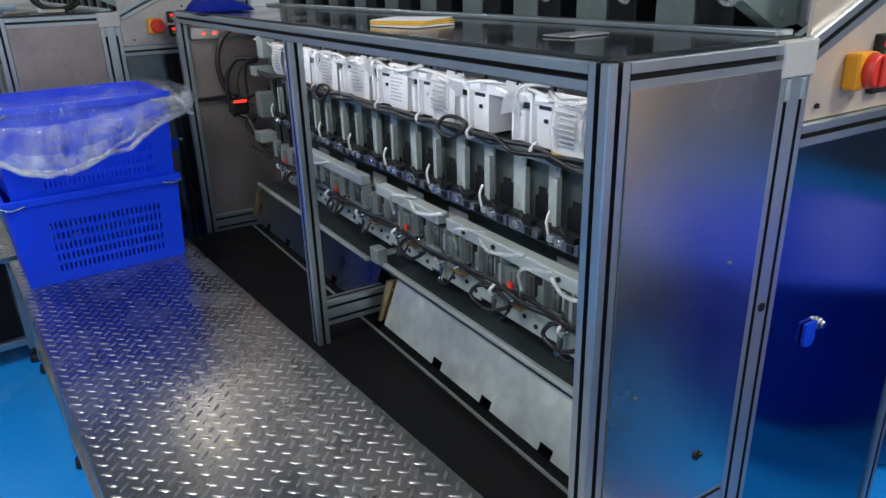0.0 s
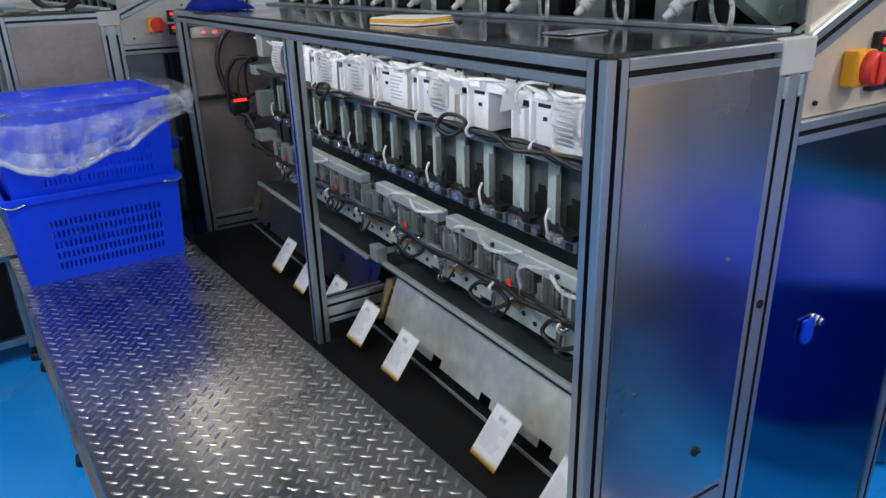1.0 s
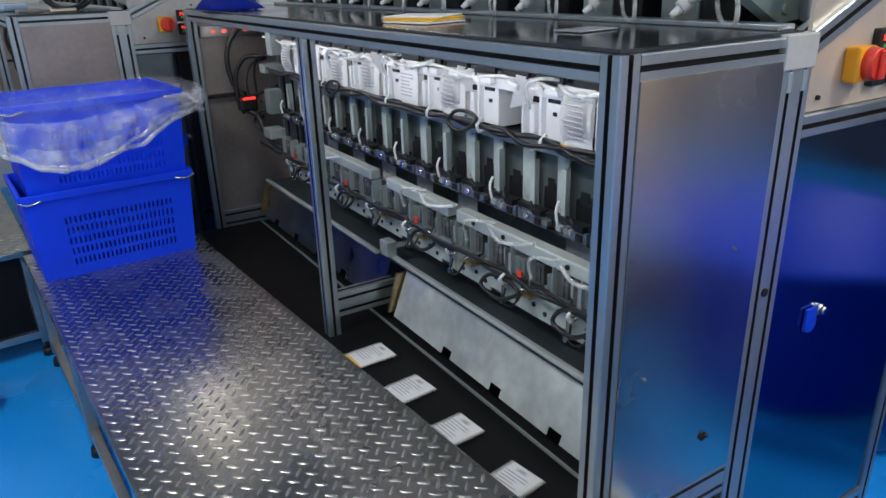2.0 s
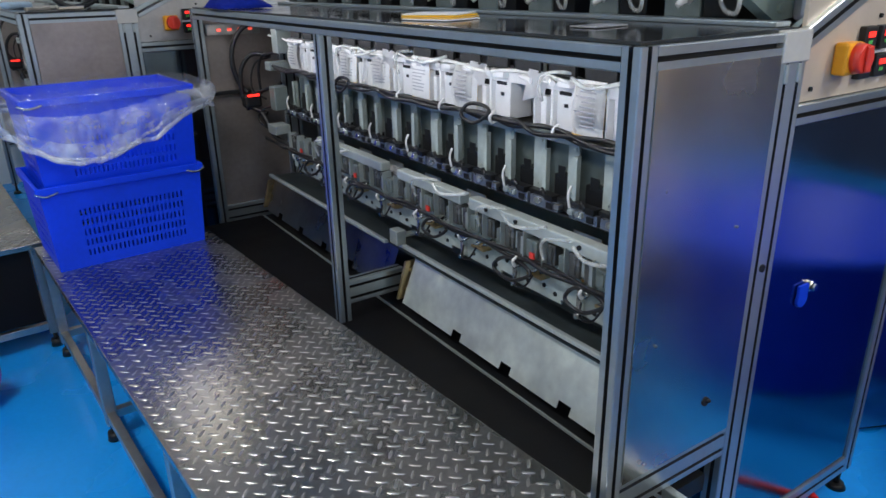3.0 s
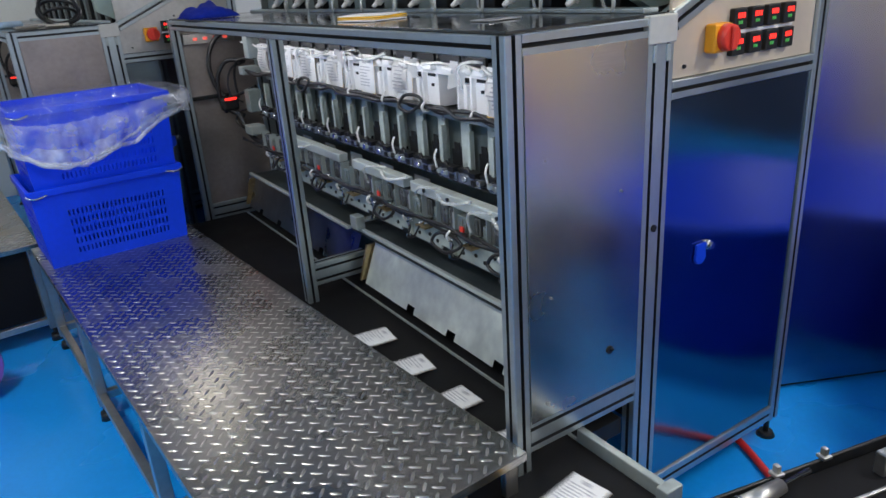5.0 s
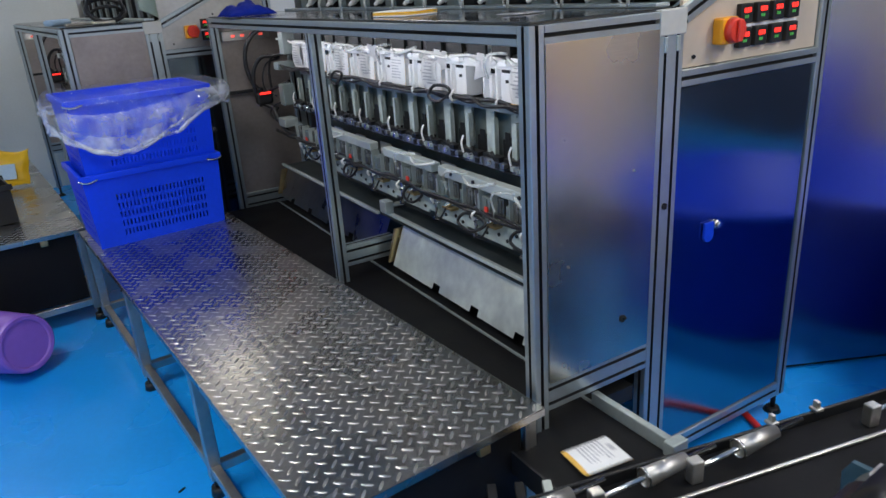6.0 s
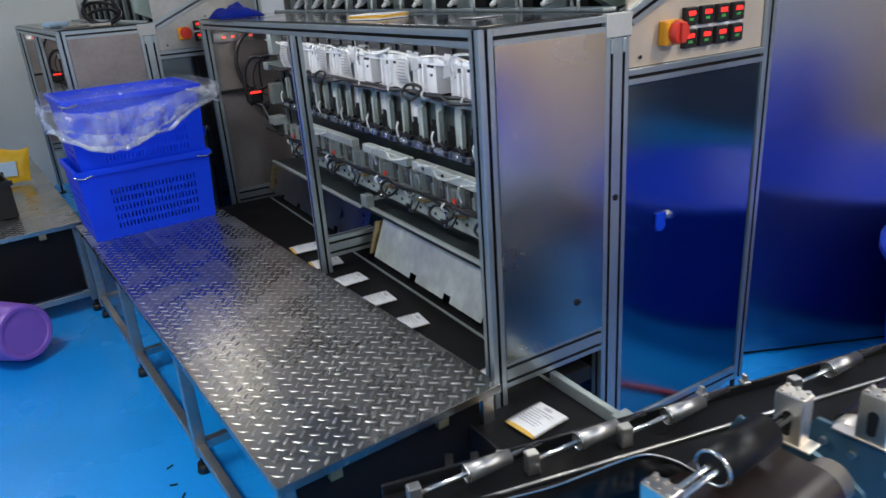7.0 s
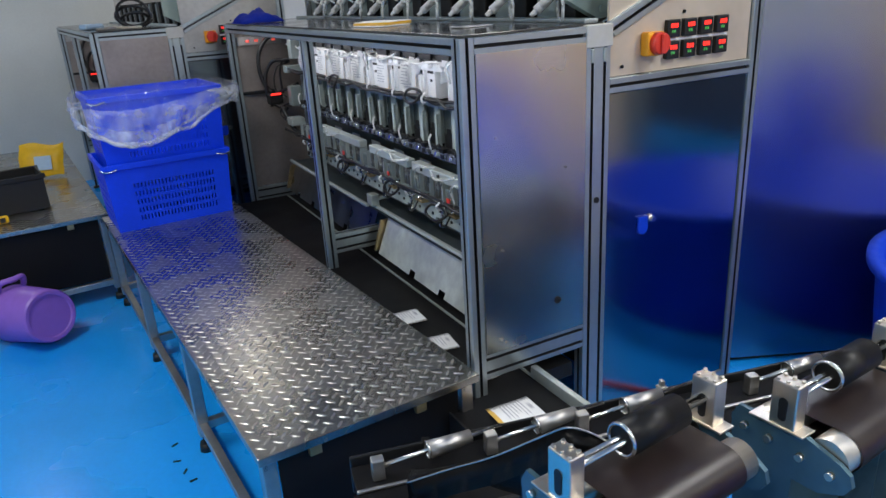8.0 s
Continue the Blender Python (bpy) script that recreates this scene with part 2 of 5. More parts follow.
def section(w, h, slots_w=1, slots_h=1, g=0.0045, d=0.012, r=0.002):
    """Outline of a slotted aluminium profile, w along u, h along v, centred; marks the slot edges."""
    pts = []

    def side(n, length, to):
        step = length / n
        row = [(-length / 2 + r, 0, 0)]
        for i in range(n):
            c = -length / 2 + step * (i + 0.5)
            row += [(c - g, 0, 0), (c - g, d, 1), (c + g, d, 1), (c + g, 0, 0)]
        row += [(length / 2 - r, 0, 0)]
        for a, dep, s in row:
            pts.append((*to(a, dep), s))

    side(slots_w, w, lambda a, p: (a, -h / 2 + p))
    side(slots_h, h, lambda a, p: (w / 2 - p, a))
    side(slots_w, w, lambda a, p: (-a, h / 2 - p))
    side(slots_h, h, lambda a, p: (-w / 2 + p, -a))
    return pts


def profile(name, p0, p1, u, w, h, parent, sw=1, sh=1, label=""):
    """A slotted profile from p0 to p1; u is the direction of its width."""
    p0, p1, u = Vector(p0), Vector(p1), Vector(u)
    t = (p1 - p0).normalized()
    v = t.cross(u).normalized()
    u = v.cross(t).normalized()
    bm = bmesh.new()
    pts = section(w, h, sw, sh)
    A = [bm.verts.new(p0 + u * a + v * b) for a, b, s in pts]
    B = [bm.verts.new(p1 + u * a + v * b) for a, b, s in pts]
    n = len(pts)
    for i in range(n):
        j = (i + 1) % n
        f = bm.faces.new((A[i], A[j], B[j], B[i]))
        if pts[i][2] and pts[j][2]:
            f.material_index = 1
        elif pts[i][2] or pts[j][2]:
            f.material_index = 1
    bm.faces.new(A[::-1])
    bm.faces.new(B)
    bmesh.ops.recalc_face_normals(bm, faces=bm.faces[:])
    return part(name, bm, [ALU, SLOT], parent, label)


def grid_wall(bm, corners, us, vs, thick, hole=lambda i, j: False):
    """A wall on four corners (bottom left, bottom right, top right, top left), cut by us and vs, with holes, thick inwards."""
    c = [Vector(p) for p in corners]
    nrm = (c[1] - c[0]).cross(c[3] - c[0]).normalized()

    def at(u, v):
        return (c[0] * (1 - u) + c[1] * u) * (1 - v) + (c[3] * (1 - u) + c[2] * u) * v

    def sheet(off, flip):
        V = [[bm.verts.new(at(u, v) - nrm * off) for v in vs] for u in us]
        for i in range(len(us) - 1):
            for j in range(len(vs) - 1):
                if not hole(i, j):
                    q = (V[i][j], V[i + 1][j], V[i + 1][j + 1], V[i][j + 1])
                    bm.faces.new(q[::-1] if flip else q)
        return V

    F, B = sheet(0, False), sheet(thick, True)
    nu, nv = len(us) - 1, len(vs) - 1
    solid = lambda i, j: 0 <= i < nu and 0 <= j < nv and not hole(i, j)
    for i in range(nu):
        for j in range(nv):
            if not solid(i, j):
                continue
            for di, dj, a, b in ((-1, 0, (i, j + 1), (i, j)), (1, 0, (i + 1, j), (i + 1, j + 1)),
                                 (0, -1, (i, j), (i + 1, j)), (0, 1, (i + 1, j + 1), (i, j + 1))):
                if not solid(i + di, j + dj):
                    bm.faces.new((F[b[0]][b[1]], F[a[0]][a[1]], B[a[0]][a[1]], B[b[0]][b[1]]))


# ---------------------------------------------------------------- room
X0, X1, Y0, Y1 = -3.2, 5.2, -4.2, 6.1


def room():
    t = 0.1
    # South and east walls are out of view; their tones tune the steel's reflections.
    for name, b, m, lab, cat in (
            ("floor", (X0, X1, Y0, Y1, FLOOR - 0.1, FLOOR), FLOORM, "glossy bright blue epoxy floor", "floor"),
            ("ceiling", (X0, X1, Y0, Y1, CEIL, CEIL + 0.1), CEILM, "plain pale ceiling of the workshop", "ceiling"),
            ("wall_north", (X0 - t, X1 + t, Y1, Y1 + t, FLOOR - 0.1, CEIL + 0.1), WALLM, "plain pale grey painted workshop wall", "wall"),
            ("wall_south", (X0 - t, X1 + t, Y0 - t, Y0, FLOOR - 0.1, CEIL + 0.1), PANELW, "unseen wall, toned cream to brighten the steel's reflections", "wall"),
            ("wall_west", (X0 - t, X0, Y0, Y1, FLOOR - 0.1, CEIL + 0.1), WALLM, "plain pale grey painted workshop wall", "wall"),
            ("wall_east", (X1, X1 + t, Y0, Y1, FLOOR - 0.1, CEIL + 0.1), DARKW, "unseen wall, toned dark blue-grey to darken the steel's reflections", "wall")):
        tagged(part(name, boxes(b), m), lab, cat, "", "structure")
    for x, y, power, tint in LAMPS:
        l = thing("ceiling_light", pose(x, y, CEIL), "long white ceiling light fitting, lit", "ceiling light", "ceiling lights")
        part("housing", boxes((-0.18, 0.18, -0.62, 0.62, -0.05, 0.0), bevel=0.005), WHITEP, l)
        part("diffuser", boxes((-0.15, 0.15, -0.6, 0.6, -0.056, -0.052)), LAMPG, l)


room()

# ---------------------------------------------------------------- packing machine
FX, NY, FY, TOP = 0.76, 0.70, 3.18, 1.275
W = 0.04
UNIT_Y = [0.85 + 0.232 * i for i in range(10)]


def bolt(bm, p, axis, r=0.005, h=0.004):
    p = Vector(p)
    cyl(bm, p, p + Vector(axis) * h, r, seg=8)


def packing_machine(m):
    k = thing("packing_machine", m, "steel-clad packing machine in a slotted aluminium frame", "machine", "packing machines")
    h = W / 2
    # frame
    base = 0.05
    for y in (NY + h, 1.885, FY - h):
        profile("post", (FX + h, y, base), (FX + h, y, TOP if y != 1.885 else TOP - W), (1, 0, 0), W, W, k)
    profile("double_post", (1.168, NY + h, base), (1.168, NY + h, 1.222), (1, 0, 0), 2 * W, W, k, 2, 1)
    profile("double_post", (1.168, FY - h, base), (1.168, FY - h, 1.222), (1, 0, 0), 2 * W, W, k, 2, 1)
    profile("end_post", (1.757, NY + h, base), (1.757, NY + h, 1.62), (1, 0, 0), W, W, k)
    profile("top_beam", (FX + h, NY + W, TOP - h), (FX + h, FY - W, TOP - h), (1, 0, 0), W, W, k)
    profile("top_side_beam", (FX + W, NY + h, TOP - h), (1.128, NY + h, TOP - h), (0, 1, 0), W, W, k)
    profile("low_side_beam", (FX + W, NY + h, 0.417), (1.128, NY + h, 0.417), (0, 1, 0), W, 2 * W, k, 1, 2)
    profile("low_side_beam", (FX + W, FY - h, 0.36), (1.128, FY - h, 0.36), (0, 1, 0), W, 2 * W, k, 1, 2)
    profile("cross_beam", (FX + W, 1.885, 0.43), (1.0, 1.885, 0.43), (0, 1, 0), W, 2 * W, k, 1, 2)
    profile("control_beam", (1.208, NY + h, 1.12), (1.737, NY + h, 1.12), (0, 1, 0), W, W, k)
    profile("door_sill", (1.208, NY + h, 0.075), (1.737, NY + h, 0.075), (0, 1, 0), W, 0.05, k)
    # sloping beam and its joint plate
    s0, s1 = Vector((1.212, NY + h, 1.262)), Vector((1.742, NY + h, 1.50))
    profile("sloping_beam", s0, s1, (0, 1, 0), W, W, k)
    part("joint_plate", boxes((1.126, 1.212, NY - 0.004, NY + W, 1.222, 1.279), bevel=0.003), JOINT, k, "pale grey joint plate")
    for x in (1.148, 1.188):
        part("joint_clip", boxes((x - 0.006, x + 0.006, NY - 0.003, NY + 0.006, 1.185, 1.22), bevel=0.002), GREYM, k)
    # cladding
    bm = bmesh.new()
    box(bm, FX + W + 0.001, 1.127, NY - 0.0015, NY + 0.012, 0.452, TOP - W + 0.003, 0.0)
    side = part("side_panel", bm, STEEL, k, "brushed steel panel, slightly dented")
    for x, z in ((0.86, 0.74), (1.06, 0.93)):
        bm = bmesh.new()
        bolt(bm, (x, NY - 0.0015, z), (0, -1, 0), 0.003, 0.003)
        part("panel_rivet", bm, DULL, side)
    bm = bmesh.new()
    cyl(bm, (1.036, NY + 0.002, 0.554), (1.036, NY - 0.004, 0.554), 0.010, seg=14)
    cyl(bm, (1.036, NY - 0.001, 0.554), (1.044, NY - 0.008, 0.556), 0.004, seg=8)
    part("panel_plug", bm, DARKM, side, "dark plug in the panel")
    bm = bmesh.new()
    bolt(bm, (1.168, NY, 0.818), (0, -1, 0), 0.009, 0.003)
    part("cover_cap", bm, DARKM, k)
    door = part("door", boxes((1.21, 1.735, NY + 0.006, NY + 0.014, 0.102, 1.098)), DOORST, k, "polished steel service door, closed")
    bm = bmesh.new()
    cyl(bm, (1.378, NY + 0.006, 0.722), (1.378, NY - 0.002, 0.722), 0.012)
    cyl(bm, (1.378, NY - 0.004, 0.722), (1.378, NY - 0.009, 0.722), 0.008)
    part("lock", bm, CHROME, door, "chrome lock with a key in it")
    # small blue disc with a square top, left of the lock
    bm = bmesh.new()
    cyl(bm, (1.343, NY + 0.004, 0.700), (1.343, NY - 0.003, 0.700), 0.020, 0.018, 24)
    box(bm, 1.325, 1.361, NY - 0.0025, NY + 0.004, 0.700, 0.735, 0.001)
    part("blue_mark", bm, NAVY, door, "blue rounded mark beside the lock")
    ctl = part("control_panel", boxes((1.21, 1.735, NY + 0.012, NY + 0.02, 1.142, 1.46)), CTLP, k, "satin steel control panel")
    sw = part("main_switch", boxes((1.317, 1.377, NY - 0.018, NY + 0.012, 1.185, 1.247), bevel=0.006), ORANGE, ctl, "yellow main switch plate")
    bm = bmesh.new()
    cyl(bm, (1.352, NY - 0.018, 1.217), (1.352, NY - 0.036, 1.217), 0.03, 0.027, 28)
    box(bm, 1.344, 1.36, NY - 0.044, NY - 0.036, 1.192, 1.242, 0.003)
    part("switch_knob", bm, REDK, ctl, "red turning knob")
    frame_mesh = boxes((-0.023, 0.023, -0.014, 0.012, -0.023, 0.023), bevel=0.003)
    first = part("controller", frame_mesh, BLACKB, ctl, "black temperature controller with lit red digits")
    red, green = None, None
    cells = [(1.425 + 0.062 * i, 1.193 + 0.056 * j) for j in (0, 1) for i in range(4)]
    for n, (x, z) in enumerate(cells):
        p = pose(x, NY + 0.012, z)
        o = first if n == 0 else again(first, p, ctl)
        if n == 0:
            o.matrix_basis = p
            bm = bmesh.new()
            for a in range(3):
                box(bm, -0.012 + 0.009 * a, -0.006 + 0.009 * a, -0.0155, -0.0142, 0.002, 0.013)
            red = part("red_readout", bm, REDG, ctl)
            bm = bmesh.new()
            for a in range(2):
                box(bm, -0.009 + 0.008 * a, -0.004 + 0.008 * a, -0.0155, -0.0142, -0.011, -0.004)
            green = part("green_readout", bm, GREENL, ctl)
            red.matrix_basis = green.matrix_basis = p
        else:
            again(red, p, ctl)
            again(green, p, ctl)
    part("label_strip", boxes((1.40, 1.64, NY + 0.009, NY + 0.012, 1.217, 1.223)), WHITEP, ctl)
    for x, z in ((1.47, 1.29), (1.255, 1.165)):
        bm = bmesh.new()
        bolt(bm, (x, NY + 0.012, z), (0, -1, 0), 0.0045, 0.005)
        part("panel_screw", bm, DARKM, ctl)
    # top, ends and back
    top = part("top_plate", boxes((FX + 0.012, 1.19, NY + 0.012, FY - 0.012, TOP + 0.001, TOP + 0.007), bevel=0.001), TOPPL, k, "dark glossy table top")
    part("end_panel", boxes((FX + W, 1.128, FY - 0.022, FY - 0.014, 0.4, TOP - W)), ENDP, k, "dull brownish steel end panel")
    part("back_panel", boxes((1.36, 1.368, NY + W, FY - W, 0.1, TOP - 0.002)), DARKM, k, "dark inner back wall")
    part("outer_back", boxes((1.775, 1.783, NY + W, FY, 0.1, 1.6)), DULL, k)
    part("far_end", boxes((1.21, 1.775, FY - 0.02, FY - 0.012, 0.1, 1.6)), DULL, k)
    bm = boxes((0.80, 0.97, FY - 0.05, FY - 0.022, 0.91, 0.925))
    part("cable_rail", bm, DARKM, k)
    sb = part("sensor_bar", boxes((0.805, 1.04, FY - 0.06, FY - 0.022, 1.165, 1.21), bevel=0.002), DULL, k, "grey bar with four lit red switches")
    for i in range(4):
        part("red_switch", boxes((0.847 + 0.046 * i, 0.866 + 0.046 * i, FY - 0.066, FY - 0.06, 1.18, 1.193), bevel=0.002), REDS, sb)
    # unseen strip, added to go with the fill on the upper tier
    fill_glow = part("fill_strip", boxes((0.815, 0.835, NY + 0.06, FY - 0.1, 1.232, 1.240)), FILLG, k, "added white fill strip under the top beam, unseen")
    # feet
    for x, y in ((FX + h, NY + h), (FX + h, FY - h), (1.168, NY + h), (1.757, NY + h), (FX + h, 1.885)):
        bm = bmesh.new()
        cyl(bm, (x, y, FLOOR), (x, y, FLOOR + 0.015), 0.028, 0.02)
        cyl(bm, (x, y, FLOOR + 0.015), (x, y, base), 0.008)
        part("foot", bm, DARKM, k)
    return k


machine = packing_machine(pose(0, 0, 0))


# the row of magazines inside
def magazine_pieces():
    """Name, mesh, material and label of each piece of one magazine, in the magazine's own space."""
    out = []
    add = lambda name, bm, m, label="": out.append((name, bm, m, label))
    # dark boxes on the face stand for the shade in the window holes
    add("window_dark", boxes((-0.0035, 0.004, 0.042, 0.078, 1.125, 1.147)), DARKM)
    add("window_dark", boxes((-0.0035, 0.004, 0.052, 0.062, 1.098, 1.106)), DARKM)
    add("window_dark", boxes((-0.0035, 0.004, 0.098, 0.13, 1.12, 1.15)), DARKM)
    add("divider", boxes((-0.010, 0.06, 0.247, 0.253, 1.045, 1.165), bevel=0.002), WHITEP)
    add("clamp", boxes((-0.016, 0.0, 0.108, 0.122, 1.05, 1.118), bevel=0.002), WHITEP)
    for y, w in ((0.0, 0.032), (0.115, 0.036)):
        bm = boxes((-0.008, -0.004, y, y + w, 0.893, 1.03), (-0.008, 0.03, y + w, y + w + 0.003, 0.893, 1.03))
        bolt(bm, (-0.008, y + 0.01, 1.012), (-1, 0, 0), 0.003, 0.003)
        bolt(bm, (-0.008, y + 0.022, 0.905), (-1, 0, 0), 0.003, 0.003)
        add("guide_plate", bm, PALEG, "bent grey guide plate")
    for y in (0.092, 0.222):
        bm = boxes((-0.03, -0.027, y - 0.006, y + 0.006, 0.885, 1.0), (-0.027, -0.008, y + 0.004, y + 0.006, 0.885, 1.0))
        for z in (0.895, 0.915, 0.94, 0.965, 0.985):
            bolt(bm, (-0.03, y, z), (-1, 0, 0), 0.0025, 0.001)
        add("perforated_blade", bm, PALEG, "narrow perforated blade")
    add("tie_plate", boxes((-0.012, 0.03, 0.0, 0.228, 1.018, 1.034), bevel=0.001), GREYM)
    add("pusher", boxes((-0.002, 0.05, 0.040, 0.086, 0.872, 0.94), (-0.003, 0.0, 0.050, 0.074, 0.93, 0.962), bevel=0.002), DARKM, "black pusher block")
    add("pusher", boxes((-0.002, 0.05, 0.160, 0.214, 0.872, 0.935), (-0.003, 0.0, 0.172, 0.20, 0.925, 0.955), bevel=0.002), DARKM, "black pusher block")
    add("valve_block", boxes((-0.05, -0.025, 0.02, 0.118, 0.866, 0.890), bevel=0.002), VALVE, "bluish metal valve block")
    add("valve_block", boxes((-0.05, -0.025, 0.128, 0.215, 0.866, 0.890), bevel=0.002), VALVE, "bluish metal valve block")
    for y in (0.05, 0.15):
        bm = bmesh.new()
        cyl(bm, (-0.05, y + 0.03, 0.882), (-0.06, y + 0.03, 0.884), 0.007, seg=10)
        add("air_fitting", bm, CHROME)
        bm = bmesh.new()
        cyl(bm, (-0.045, y + 0.016, 0.892), (-0.045, y + 0.034, 0.91), 0.006, seg=10)
        box(bm, -0.055, -0.03, y - 0.016, y + 0.010, 0.890, 0.903)
        box(bm, -0.054, -0.049, y - 0.012, y + 0.006, 0.870, 0.884)
        add("black_fitting", bm, DARKM)
    for y in (0.018, 0.088, 0.176, 0.205):
        bm = boxes((-0.058, -0.041, y - 0.008, y + 0.008, 0.876, 0.888), bevel=0.002)
        add("elbow_fitting", bm, GREYM if y > 0.1 else DULL)
    for q, (y, w, z, h) in enumerate(((0.004, 0.03, 0.742, 0.792), (0.036, 0.022, 0.738, 0.80), (0.061, 0.038, 0.742, 0.786), (0.103, 0.026, 0.74, 0.798),
                                      (0.132, 0.018, 0.745, 0.79), (0.153, 0.034, 0.738, 0.795), (0.19, 0.026, 0.742, 0.78))):
        d = 0.004 * ((q * 5) % 4)
        bm = boxes((-0.066 - d, -0.04, y, y + w, z, h), bevel=0.002)
        box(bm, -0.069 - d, -0.066 - d, y + 0.3 * w, y + 0.5 * w, z + 0.008, h - 0.006)
        add("valve_cell", bm, (CELL, CELL, SHADEM, CELL, GREYM, CELL, SHADEM)[q])
    for y in (0.032, 0.1, 0.188):
        add("cell_divider", boxes((-0.082, -0.05, y, y + 0.0025, 0.735, 0.805)), GREYM)
    bm = boxes((-0.03, 0.0, 0.02, 0.06, 1.146, 1.160), (-0.02, -0.01, 0.06, 0.12, 1.148, 1.154), bevel=0.002)
    cyl(bm, (-0.034, 0.07, 1.153), (-0.018, 0.1, 1.161), 0.007, seg=10)
    cyl(bm, (-0.028, 0.15, 1.15), (-0.028, 0.19, 1.158), 0.006, seg=10)
    add("air_arm", bm, WHITEP, "white air arm on the holder")
    # solid dark boxes stand for the shade inside the openings above the holders
    add("opening_shade", boxes((-0.024, -0.016, 0.010, 0.092, 1.170, 1.228)), DARKM)
    add("opening_shade", boxes((-0.024, -0.016, 0.122, 0.212, 1.170, 1.228)), DARKM)
    add("name_tab", boxes((-0.081, -0.0785, 0.1, 0.112, 0.745, 0.79)), GREYM)
    add("gate_plate", boxes((-0.045, -0.04, 0.0, 0.155, 0.640, 0.735)), PALEG, "drilled grey gate plate")
    add("side_gate", boxes((-0.05, -0.044, 0.168, 0.228, 0.655, 0.735)), PALEG)
    bm = boxes((-0.062, -0.046, 0.15, 0.165, 0.635, 0.715), bevel=0.002)
    cyl(bm, (-0.062, 0.157, 0.645), (-0.07, 0.157, 0.645), 0.007, seg=10)
    add("gate_arm", bm, CHROME)
    add("sensor_shelf", boxes((-0.075, -0.046, 0.04, 0.095, 0.695, 0.702), bevel=0.001), BRASS, "small yellowish sensor shelf")
    for y, z in ((0.02, 0.66), (0.06, 0.67), (0.12, 0.66), (0.2, 0.69)):
        bm = bmesh.new()
        bolt(bm, (-0.045 if y < 0.16 else -0.05, y, z), (-1, 0, 0), 0.006, 0.003)
        add("gate_screw", bm, DARKM)
    bm = bmesh.new()
    sweep(bm, [(-0.03, 0.05, 1.065), (-0.045, 0.052, 1.05), (-0.04, 0.05, 1.035), (-0.02, 0.05, 1.04)], 0.004, 6)
    add("cable_tie", bm, HOSE)
    bm = bmesh.new()
    sweep(bm, [(-0.06, 0.2, 0.945), (-0.07, 0.198, 0.925), (-0.066, 0.196, 0.895)], 0.003, 6)
    add("cable_tie", bm, HOSE)
    bm = bmesh.new()
    sweep(bm, [(-0.085, 0.12, 0.735), (-0.098, 0.12, 0.725), (-0.09, 0.12, 0.71)], 0.004, 6)
    add("cable_tie", bm, HOSE)
    for y, z in ((0.07, 0.715), (0.13, 0.71), (0.03, 0.725)):
        bm = bmesh.new()
        cyl(bm, (-0.046, y, z), (-0.072, y, z - 0.004), 0.008, 0.006, 10)
        cyl(bm, (-0.07, y, z - 0.004), (-0.07, y + 0.02, z - 0.016), 0.004, seg=8)
        add("knuckle", bm, CHROME)
    bm = bmesh.new()
    sweep(bm, [(-0.075, 0.07, 0.70), (-0.085, 0.09, 0.665), (-0.08, 0.13, 0.655), (-0.06, 0.15, 0.68)], 0.003, 6)
    add("thin_wire", bm, CABLE)
    return out


